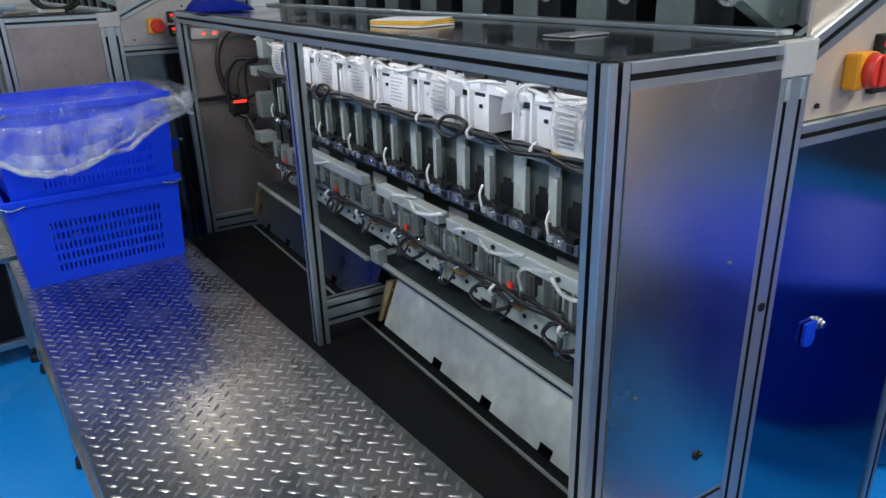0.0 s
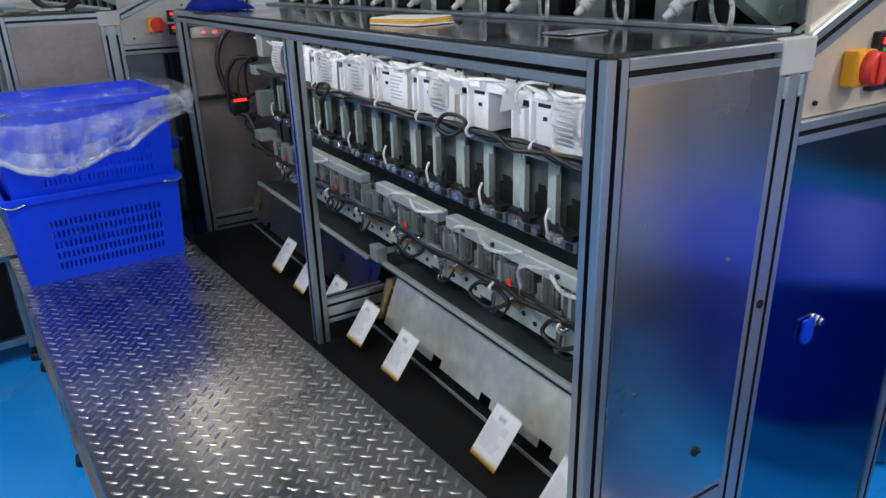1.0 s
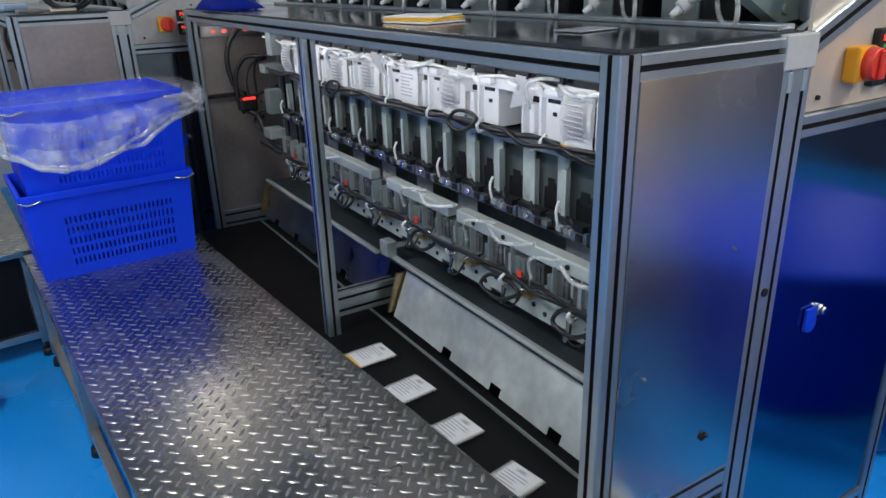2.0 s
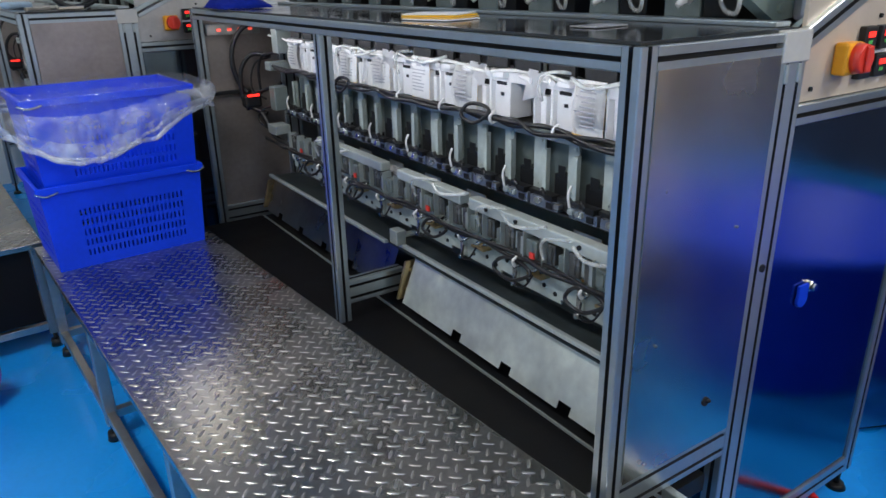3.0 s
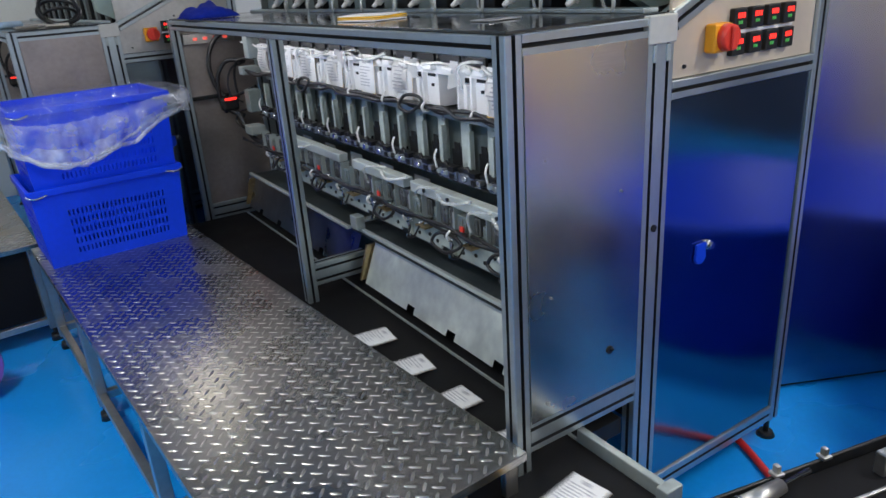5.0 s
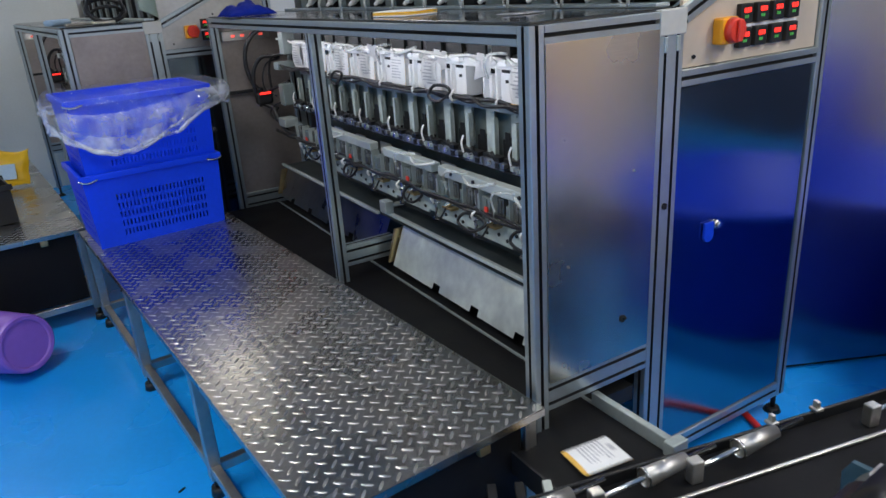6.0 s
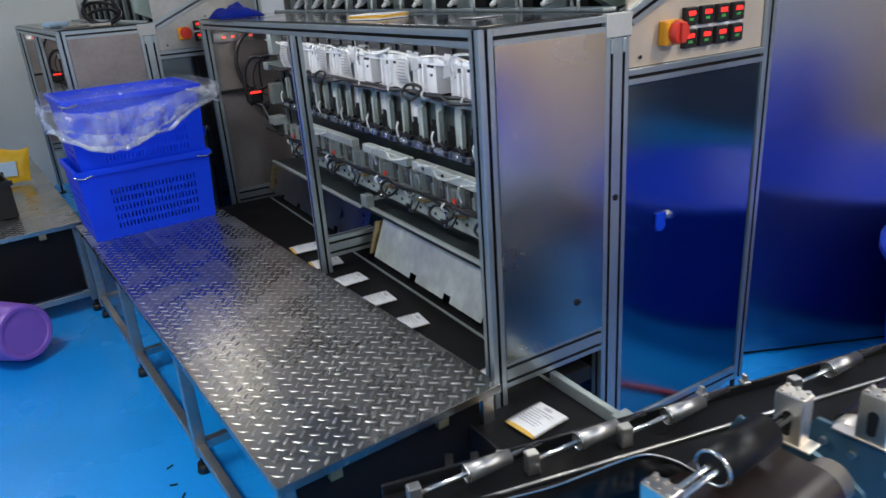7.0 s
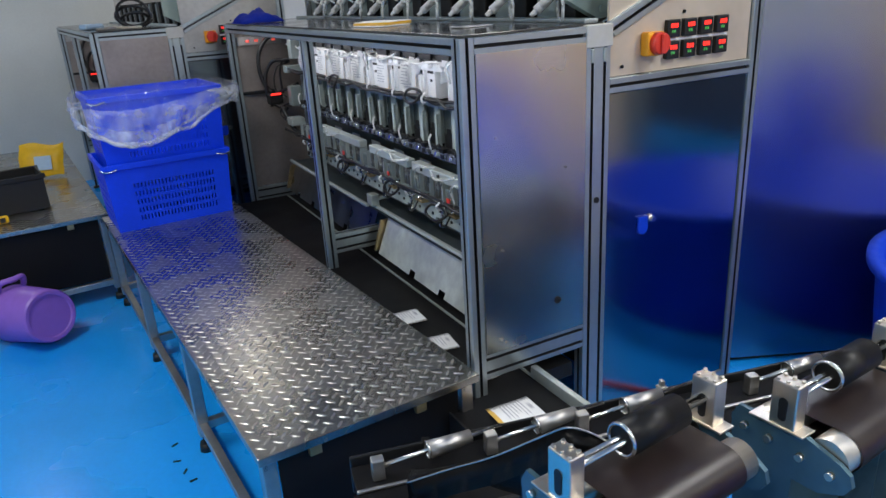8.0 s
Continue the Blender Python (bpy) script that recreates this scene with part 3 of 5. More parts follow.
def magazines(k):
    n = 8
    specs = magazine_pieces()
    made = []
    body = None
    for i, y in enumerate(UNIT_Y[:n]):
        if i == 0:
            body = mg = part("magazine", upper_unit(), WHITEP, k, "white plastic pack holder with dark sensor windows")
            made = [part(nm, bm, m, mg, lab) for nm, bm, m, lab in specs]
        else:
            mg = again(body, pose(0, 0, 0), k)
            for o in made:
                again(o, pose(0, 0, 0), mg)
        mg.matrix_basis = pose(1.03, y, 0)
        if i in (0, 2, 4, 5, 7):
            leaf = part("paper_pack", paper_pack(i), PAPER, mg, "white printed pack leaning in its holder")
            bm = bmesh.new()
            rng = random.Random(i + 40)
            for q in range(8):
                z = 1.145 - 0.0105 * q
                x = -0.0205 - 0.012 * math.sin(math.pi * (z - 1.05) / 0.118) - 0.004
                y2 = 0.168 + rng.uniform(0.035, 0.058)
                box(bm, x - 0.0035, x - 0.0015, 0.166, y2, z, z + 0.003)
            part("print_line", bm, INK, leaf)
        if i in (1, 2, 4):
            part("film_flap", film_flap(i), WHITEP, mg, "slanted milky plastic flap")
        if i % 2 == 1:
            part("red_tab", boxes((-0.084, -0.0795, 0.06, 0.075, 0.745, 0.76)), REDK, mg)
    # long shared members
    y0, y1 = 0.76, 2.76
    part("cover_strip", boxes((1.018, 1.027, y0, 1.84, 1.135, 1.162), (1.018, 1.027, 1.90, y1, 1.135, 1.162), bevel=0.002), WHITEP, k)
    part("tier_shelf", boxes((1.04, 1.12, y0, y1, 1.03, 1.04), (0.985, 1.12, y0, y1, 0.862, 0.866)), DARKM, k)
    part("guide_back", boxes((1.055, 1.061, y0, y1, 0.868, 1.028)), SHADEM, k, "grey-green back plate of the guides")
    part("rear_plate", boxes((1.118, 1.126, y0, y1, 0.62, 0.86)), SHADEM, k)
    part("fitting_rail", boxes((0.99, 1.01, y0, y1, 0.87, 0.90), bevel=0.002), DARKM, k)
    bar = part("manifold", boxes((0.955, 0.99, 0.77, 1.42, 0.80, 0.832), bevel=0.004), BARM, k, "pale aluminium air manifold")
    for y in (0.84, 1.0, 1.22, 1.34):
        bm = bmesh.new()
        bolt(bm, (0.955, y, 0.818), (-1, 0, 0), 0.006, 0.004)
        part("bar_bolt", bm, DARKM, bar)
    part("manifold", boxes((0.955, 0.99, 1.46, 1.80, 0.80, 0.83), bevel=0.004), BARM, k)
    part("manifold", boxes((0.955, 0.99, 1.9, 2.4, 0.80, 0.83), bevel=0.004), BARM, k)
    part("chute_rail", boxes((0.965, 0.98, y0, 1.86, 0.565, 0.577), (0.965, 0.98, 1.92, 3.0, 0.545, 0.557), bevel=0.002), BARM, k, "grey rail above the chute")
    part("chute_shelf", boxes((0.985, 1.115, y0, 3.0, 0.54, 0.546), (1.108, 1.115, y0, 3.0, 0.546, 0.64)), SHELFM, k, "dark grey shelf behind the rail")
    part("rail_bracket", boxes((0.945, 0.98, 1.80, 1.848, 0.578, 0.625), (0.98, 1.03, 1.80, 1.83, 0.60, 0.61), bevel=0.003), GREYM, k, "square grey end bracket")
    part("chute", chute_sheet(0.745, 1.80), CHUTE, k, "steel chute sheet with a notched lower edge")
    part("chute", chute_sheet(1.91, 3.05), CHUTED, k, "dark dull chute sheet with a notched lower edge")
    for y in (1.81, 3.06):
        bm = bmesh.new()
        P = [(0.982, 0.51), (1.03, 0.51), (0.995, 0.385), (0.945, 0.385)]
        a = [bm.verts.new((x, y, z)) for x, z in P]
        b = [bm.verts.new((x, y + 0.012, z)) for x, z in P]
        bm.faces.new(a)
        bm.faces.new(b[::-1])
        for i in range(4):
            bm.faces.new((a[i], b[i], b[(i + 1) % 4], a[(i + 1) % 4]))
        for s in (0.25, 0.75):
            bolt(bm, (0.97 + 0.036 * s, y, 0.385 + 0.125 * s), (0, -1, 0), 0.006, 0.006)
        part("chute_bracket", bm, BRASS, k, "yellowish zinc-plated bracket")


def paper_pack(i):
    """A slightly bowed pack of paper with ragged top, leaning forward in its holder."""
    rng = random.Random(i)
    bm = bmesh.new()
    y0, y1, n = 0.155, 0.236, 6
    z1 = 1.158 + rng.uniform(-0.006, 0.010)
    V = []
    for a in range(n + 1):
        for b in range(n + 1):
            u, v = a / n, b / n
            x = -0.016 - 0.012 * math.sin(math.pi * v) - 0.008 * u + 0.002 * noise.noise((u * 3, v * 3, i))
            V.append(bm.verts.new((x, y0 + (y1 - y0) * u, 1.05 + (z1 - 0.012 * u * u - 1.05) * v)))
    for a in range(n):
        for b in range(n):
            q = a * (n + 1) + b
            bm.faces.new((V[q], V[q + n + 1], V[q + n + 2], V[q + 1])).smooth = True
    bmesh.ops.solidify(bm, geom=bm.faces[:], thickness=0.006)
    return bm


def film_flap(i):
    bm = bmesh.new()
    s = 0.01 * (i % 3)
    q = [(-0.018, 0.10, 1.172), (-0.03, 0.155, 1.178), (-0.024, 0.175 + s, 1.10), (-0.012, 0.12, 1.12)]
    bm.faces.new([bm.verts.new(p) for p in q])
    bmesh.ops.solidify(bm, geom=bm.faces[:], thickness=0.002)
    return bm


def upper_unit():
    bm = bmesh.new()
    box(bm, 0.0, 0.08, 0.02, 0.09, 1.045, 1.15, 0.003)
    box(bm, 0.004, 0.08, 0.09, 0.15, 1.045, 1.155, 0.002)
    box(bm, -0.014, 0.06, 0.088, 0.096, 1.045, 1.165, 0.002)
    box(bm, -0.014, 0.06, 0.150, 0.156, 1.045, 1.165, 0.002)
    return bm


def chute_sheet(a, b):
    """A sloping sheet with tabs cut out of its lower edge."""
    bm = bmesh.new()
    n0 = (0.955, 0.375)
    top = (1.02, 0.54)
    ys, low = [a], [0]
    y = a + 0.03
    while y < b - 0.1:
        for yy, l in ((y, 0), (y, 1), (y + 0.045, 1), (y + 0.045, 0)):
            ys.append(yy)
            low.append(l)
        y += 0.232
    ys.append(b)
    low.append(0)

    def pt(yy, s, off):
        return (n0[0] + (top[0] - n0[0]) * s + off * 0.93, yy, n0[1] + (top[1] - n0[1]) * s - off * 0.37)

    for off in (0, 0.002):
        T = [bm.verts.new(pt(yy, 1, off)) for yy in ys]
        L = [bm.verts.new(pt(yy, 0.13 * l, off)) for yy, l in zip(ys, low)]
        for i in range(len(ys) - 1):
            if abs(ys[i + 1] - ys[i]) > 1e-6:
                bm.faces.new((L[i], L[i + 1], T[i + 1], T[i]))
    return bm


magazines(machine)


def wiring(k):
    """Cable bundles and hoses along the magazines."""
    rng = random.Random(4)

    def run(name, x, z, sag, r, m, y0=0.76, y1=2.95, step=0.116, count=3, label=""):
        for c in range(count):
            bm = bmesh.new()
            pts, y = [], y0
            while y <= y1:
                pts.append((x + rng.uniform(-0.012, 0.012), y, z + rng.uniform(-sag, sag)))
                y += step * rng.uniform(0.7, 1.2)
            sweep(bm, pts, r * rng.uniform(0.8, 1.15), 7)
            part(name, bm, m, k, label)

    run("cable", 0.99, 1.045, 0.01, 0.0055, CABLE, count=3)
    run("cable", 0.945, 0.735, 0.009, 0.0055, CABLE, count=2)
    run("cable", 1.005, 1.162, 0.007, 0.004, HOSE, y0=1.1, count=1)
    for y, z, s in ((0.95, 0.70, 1), (1.2, 0.69, 1.2), (1.55, 0.70, 1.0), (2.05, 0.69, 0.9), (2.4, 0.7, 1.1), (1.42, 1.04, 1.0), (2.2, 1.03, 0.8)):
        x = 0.935 if z < 0.9 else 0.985
        bm = bmesh.new()
        sweep(bm, [(x, y - 0.05 * s, z + 0.02), (x - 0.01, y, z - 0.012), (x - 0.012, y + 0.055 * s, z), (x, y + 0.04 * s, z + 0.03), (x + 0.01, y - 0.01, z + 0.032)], 0.005, 7, True)
        part("cable_loop", bm, CABLE, k)
    for y, z, x in ((1.28, 0.825, 0.955), (1.6, 0.83, 0.955), (1.02, 0.815, 0.95), (2.3, 0.82, 0.955), (1.75, 1.17, 1.0), (2.15, 1.16, 1.0), (1.1, 1.17, 1.0)):
        bm = bmesh.new()
        sweep(bm, [(x + 0.02, y, z + 0.005), (x - 0.012, y + 0.02, z + 0.012), (x - 0.02, y + 0.06, z + 0.004), (x - 0.014, y + 0.085, z - 0.02), (x, y + 0.09, z - 0.06)], 0.0042, 8)
        part("air_hose", bm, TUBE, k, "clear bent air hose")
        bm = bmesh.new()
        sweep(bm, [(x, y - 0.005, z), (x - 0.016, y - 0.06, z - 0.012), (x - 0.012, y - 0.12, z - 0.004), (x, y - 0.17, z + 0.01)], 0.005, 8)
        part("clear_hose", bm, TUBE, k)
    # far bay: connectors and loose cables in front of the end panel
    for pts, r in (([(1.04, 3.06, 1.205), (0.97, 3.1, 1.20), (0.915, 3.11, 1.155), (0.895, 3.11, 1.09), (0.91, 3.1, 1.02), (0.94, 3.08, 0.985)], 0.011),
                   ([(1.03, 3.0, 1.105), (0.97, 3.06, 1.11), (0.925, 3.08, 1.07), (0.912, 3.08, 1.01), (0.925, 3.07, 0.95), (0.99, 3.0, 0.92)], 0.010),
                   ([(1.02, 3.0, 1.10), (0.98, 3.05, 1.085), (0.955, 3.06, 1.04), (0.96, 3.06, 0.99), (1.0, 3.02, 0.965)], 0.004),
                   ([(1.05, 2.95, 1.02), (1.0, 3.0, 1.0), (0.965, 3.04, 0.985), (0.93, 3.06, 0.965), (0.925, 3.06, 0.93)], 0.008),
                   ([(1.05, 2.9, 1.12), (1.0, 3.0, 1.11), (0.985, 3.04, 1.06), (0.99, 3.05, 0.98)], 0.006),
                   ([(1.02, 2.9, 0.95), (0.975, 2.98, 0.94), (0.955, 3.02, 0.90), (0.985, 2.94, 0.865)], 0.004),
                   ([(0.96, 2.98, 0.93), (0.975, 2.9, 0.86), (0.985, 2.8, 0.845), (0.97, 2.6, 0.85)], 0.011)):
        bm = bmesh.new()
        sweep(bm, [(x, y, 1.2 - 1.32 * (1.2 - z)) for x, y, z in pts], r, 8)
        part("loose_cable", bm, CABLE, k)
    bm = boxes((0.905, 0.985, 3.03, 3.08, 0.855, 0.915), bevel=0.012)
    part("plug", bm, DARKM, k)
    part("plug_light", boxes((0.918, 0.972, 3.022, 3.029, 0.906, 0.916)), REDG, k)
    part("connector_block", boxes((0.965, 1.05, 2.84, 2.9, 1.03, 1.065), bevel=0.004), GREYM, k)
    part("connector_block", boxes((0.98, 1.04, 2.86, 2.92, 0.86, 0.96), bevel=0.004), SHADEM, k)
    part("connector_block", boxes((0.99, 1.06, 2.80, 2.86, 1.10, 1.20), bevel=0.004), GREYM, k)
    part("connector_block", boxes((0.96, 1.03, 2.84, 2.93, 0.76, 0.8), bevel=0.004), GREYM, k)


wiring(machine)


# ---------------------------------------------------------------- on and above the table top
def top_gear(k):
    part("back_rail", boxes((1.145, 1.19, NY + 0.03, FY - 0.03, TOP + 0.007, TOP + 0.017), bevel=0.002), ALU, k)
    hop = part("hopper_body", boxes((1.30, 1.72, NY + 0.3, FY - 0.2, 1.28, 1.40), bevel=0.01), DARKM, k, "dark upper gear housing")
    for i, y in enumerate(UNIT_Y[:10]):
        bm = boxes((1.225, 1.30, y + 0.02, y + 0.10, TOP + 0.002, 1.41), bevel=0.004)
        part("dark_column", bm, DARKM, k)
        bm = boxes((1.235, 1.30, y + 0.115, y + 0.21, TOP + 0.002, 1.40), bevel=0.004)
        part("steel_column", bm, SHADEM, k)
    bm = bmesh.new()
    P = [(1.15, 1.335), (1.25, 1.285), (1.40, 1.30), (1.40, 1.50), (1.15, 1.50)]
    a = [bm.verts.new((x, 0.80, z)) for x, z in P]
    b = [bm.verts.new((x, 0.83, z)) for x, z in P]
    bm.faces.new(a)
    bm.faces.new(b[::-1])
    for i in range(5):
        bm.faces.new((a[i], b[i], b[(i + 1) % 5], a[(i + 1) % 5]))
    for x, z in ((1.175, 1.35), (1.26, 1.31)):
        bolt(bm, (x, 0.80, z), (0, -1, 0), 0.01, 0.006)
    part("swing_plate", bm, GREENG, k, "grey-green swing plate with bolts")
    part("tray", boxes((1.30, 1.52, 0.77, 0.80, 1.285, 1.36), bevel=0.01), SILVERP, k)
    bm = bmesh.new()
    sweep(bm, [(1.45, 0.78, 1.37), (1.5, 0.74, 1.345), (1.6, 0.73, 1.36), (1.68, 0.75, 1.43)], 0.008, 8)
    sweep(bm, [(1.42, 0.79, 1.36), (1.52, 0.735, 1.365), (1.63, 0.735, 1.385), (1.68, 0.76, 1.46)], 0.008, 8)
    part("loose_cable", bm, CABLE, k)


top_gear(machine)
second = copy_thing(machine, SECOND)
# darker materials on the second machine's panels stand for their dimmer reflections
for ob in second.children:
    if ob.name.startswith("side_panel"):
        ob.data = ob.data.copy()
        ob.data.materials[0] = ENDP
    if ob.name.startswith("control_panel"):
        ob.data = ob.data.copy()
        ob.data.materials[0] = DULL


def nozzle_bar():
    """The moving bar with one air nozzle to each magazine."""
    k = thing("nozzle_bar", pose(0, 0, 0), "row of white air nozzles with clear tubes on a bar", "air nozzles")
    part("bar", boxes((1.195, 1.215, 0.78, 3.0, 1.375, 1.395), bevel=0.002), ALU, k)
    bm = bmesh.new()
    cyl(bm, (1.205, 0.0, 1.385), (1.14, 0.03, 1.325), 0.012, 0.014, 12)
    cyl(bm, (1.14, 0.03, 1.325), (1.125, 0.037, 1.312), 0.009, 0.006, 12)
    cyl(bm, (1.15, 0.025, 1.335), (1.15, -0.03, 1.36), 0.009, 0.009, 12)
    cyl(bm, (1.15, -0.03, 1.36), (1.15, -0.045, 1.367), 0.012, 0.012, 12)
    a = part("nozzle", bm, HOSE, k, "white plastic nozzle")
    bm = bmesh.new()
    sweep(bm, [(1.15, -0.045, 1.367), (1.14, -0.085, 1.35), (1.13, -0.10, 1.32), (1.14, -0.085, 1.30), (1.16, -0.04, 1.315), (1.19, 0.0, 1.40)], 0.0045, 7)
    t = part("air_tube", bm, TUBE, k)
    bm = bmesh.new()
    sweep(bm, [(1.15, 0.02, 1.365), (1.13, 0.07, 1.385), (1.14, 0.14, 1.375), (1.16, 0.2, 1.36)], 0.0045, 7)
    t2 = part("air_tube", bm, TUBE, k)
    for i, y in enumerate(UNIT_Y[:9]):
        if i == 0:
            a.matrix_basis = t.matrix_basis = t2.matrix_basis = pose(0, y + 0.05, 0)
        else:
            for o in (a, t, t2):
                again(o, pose(0, y + 0.05, 0), k)
    return k


nozzles = nozzle_bar()


def flat_pack():
    """A filled film pack lying flat: long side along y, printed face up."""
    bm = bmesh.new()
    L, B, T = 0.063, 0.047, 0.008
    nx, ny = 6, 8
    for s in (1, -1):
        V = []
        for i in range(nx + 1):
            for j in range(ny + 1):
                u, v = 2 * i / nx - 1, (2 * (j - 1) / (ny - 1) - 1 if j > 1 else (-0.86, -1.0)[1 - j])
                z = s * T * max(0, (1 - u * u)) ** 0.4 * max(0, (1 - v * v)) ** 0.3 + 0.0005 * s
                V.append(bm.verts.new((u * B, v * L, z)))
        for i in range(nx):
            for j in range(ny):
                q = [V[i * (ny + 1) + j], V[(i + 1) * (ny + 1) + j], V[(i + 1) * (ny + 1) + j + 1], V[i * (ny + 1) + j + 1]]
                f = bm.faces.new(q if s > 0 else q[::-1])
                f.smooth = True
                f.material_index = 1 if (s < 0 or j == 0 or i in (0, nx - 1) and j == 0) else 0
    return bm


def print_lines():
    bm = bmesh.new()
    rng = random.Random(2)
    box(bm, -0.012, 0.012, 0.036, 0.046, 0.0082, 0.0088)
    for j in range(7):
        y = 0.024 - 0.0095 * j
        box(bm, -0.033, -0.033 + rng.uniform(0.045, 0.066), y, y + 0.003, 0.0078, 0.0087)
    return bm


def pack_master():
    k = thing("pack", pose(0, 0, 0), "flat white film pack with fine print and yellow edge", "pack", "packs from the magazines")
    part("pouch", flat_pack(), [PAPER, PACKY], k)
    part("print_line", print_lines(), INK, k)
    return k


# ---------------------------------------------------------------- pack conveyor
BELT_Z, BELT_X0, BELT_X1 = 0.33, 0.665, 0.955


def pack_conveyor():
    k = thing("belt_conveyor", pose(0, 0, 0), "low belt conveyor with a black belt", "conveyor")
    y0, y1 = -1.6, 3.12
    part("belt", boxes((BELT_X0 + 0.004, BELT_X1 - 0.004, y0, y1, BELT_Z - 0.006, BELT_Z), bevel=0.001), BELT, k, "black rubber belt")
    part("bed", boxes((BELT_X0, BELT_X1, y0, y1, BELT_Z - 0.05, BELT_Z - 0.008)), DARKM, k)
    part("side_bed", boxes((BELT_X1 + 0.005, BELT_X1 + 0.15, 0.72, y1, BELT_Z - 0.05, BELT_Z - 0.004)), DARKM, k)
    part("side_rail", boxes((BELT_X1, BELT_X1 + 0.004, 0.2, y1, BELT_Z - 0.05, BELT_Z + 0.004)), GREYM, k, "thin steel edge rail")
    part("side_rail", boxes((BELT_X0 - 0.006, BELT_X0, 0.2, y1, BELT_Z - 0.05, BELT_Z + 0.01)), DARKM, k)
    part("outlet_guide", boxes((0.955, 0.975, 0.45, 0.72, BELT_Z, BELT_Z + 0.03), (0.94, 0.99, 0.44, 0.47, BELT_Z - 0.01, BELT_Z + 0.035), bevel=0.003), GREYM, k, "grey outlet guide")
    for x in (BELT_X0 + 0.02, BELT_X1 - 0.02):
        for y in (-1.5, 0.4, 1.6, 2.95):
            part("leg", boxes((x - 0.015, x + 0.015, y - 0.015, y + 0.015, FLOOR, BELT_Z - 0.05)), DARKM, k)
    return k


conveyor = pack_conveyor()


# ---------------------------------------------------------------- tread plate benches
def tread(bm, w, l, z):
    """Raised lugs in a herringbone over a plate from (0, 0) to (-w, l)."""
    p = 0.041
    spots = [(-(i + 0.5 + h) * p, (j + 0.4 + h) * p, -45 if h else 45) for h in (0, 0.5) for j in range(int(l / p + 0.5)) for i in range(int(w / p + 0.5))]
    for x, y, turn in spots:
        if not (-w + 0.008 < x < -0.008 and 0.008 < y < l - 0.008):
            continue
        c, s = math.cos(math.radians(turn)), math.sin(math.radians(turn))
        rings = []
        for hl, hw, h in ((0.0150, 0.0040, 0.0), (0.0136, 0.0028, 0.0009), (0.0115, 0.0014, 0.0012)):
            ring = []
            for q in range(8):
                t = 2 * math.pi * q / 8
                u, v = hl * math.cos(t), hw * math.sin(t)
                ring.append(bm.verts.new((x + u * c - v * s, y + u * s + v * c, z + h)))
            rings.append(ring)
        for A, B in zip(rings, rings[1:]):
            for q in range(8):
                bm.faces.new((A[q], A[(q + 1) % 8], B[(q + 1) % 8], B[q])).smooth = True
        bm.faces.new(rings[-1]).smooth = True


def bench(m, w, l, label, rough_part):
    k = thing("bench", m, label, "bench", "tread plate benches")
    z = 0.44
    part("tread_top", boxes((-w, 0, 0, l, z - 0.022, z), bevel=0.002), TREAD, k, "steel tread plate top")
    bm = bmesh.new()
    tread(bm, w - 0.01, rough_part - 0.01, z)
    part("tread_lug", bm, LUG, k, "raised lugs of the tread plate", kind="stuff")
    t = 0.035
    ys = [0.02, l * 0.34, l * 0.67, l - 0.02 - t]
    for x in (-w + 0.01, -0.01 - t):
        for y in ys:
            part("leg", boxes((x, x + t, y, y + t, FLOOR + 0.06, z - 0.022), bevel=0.002), DULL, k)
            bm = bmesh.new()
            cyl(bm, (x + t / 2, y + t / 2, FLOOR), (x + t / 2, y + t / 2, FLOOR + 0.03), 0.024, 0.02)
            cyl(bm, (x + t / 2, y + t / 2, FLOOR + 0.03), (x + t / 2, y + t / 2, FLOOR + 0.06), 0.009)
            part("foot", bm, BLACKB, k, "black levelling foot")
        part("side_bar", boxes((x + 0.004, x + t - 0.004, 0.02 + t, l - 0.02 - t, 0.06, 0.09), bevel=0.002), DULL, k)
        part("apron", boxes((x + 0.004, x + 0.012, 0.02, l - 0.02, z - 0.05, z - 0.023)), BLUEST, k)
    for y in ys:
        part("cross_bar", boxes((-w + 0.01 + t, -0.01 - t, y + 0.004, y + t - 0.004, 0.06, 0.09), bevel=0.002), DULL, k)
    # belt-black sheet, also standing for the shade under the bench top
    part("end_shade_sheet", boxes((-w + 0.05, -0.05, 0.03, 0.034, 0.1, z - 0.03)), BELT, k, "black end sheet standing for the shade under the top")
    for x in (-w + 0.12, -0.19):
        part("clip", boxes((x, x + 0.03, 0.004, 0.02, z - 0.048, z - 0.023), bevel=0.002), BRASS, k, "brass-coloured clip")
    return k


bench_a = bench(pose(0.743, 0.645, 0, 0, 0, 4.0), 0.594, 2.34, "low steel bench with a tread plate top", 2.34)
# open frame at its end; the black sheet there is added
bench_b = bench(pose(0.02, 2.99, 0, 0, 0, 4.0), 1.6, 2.3, "second low steel bench with a worn tread plate top", 0.3)


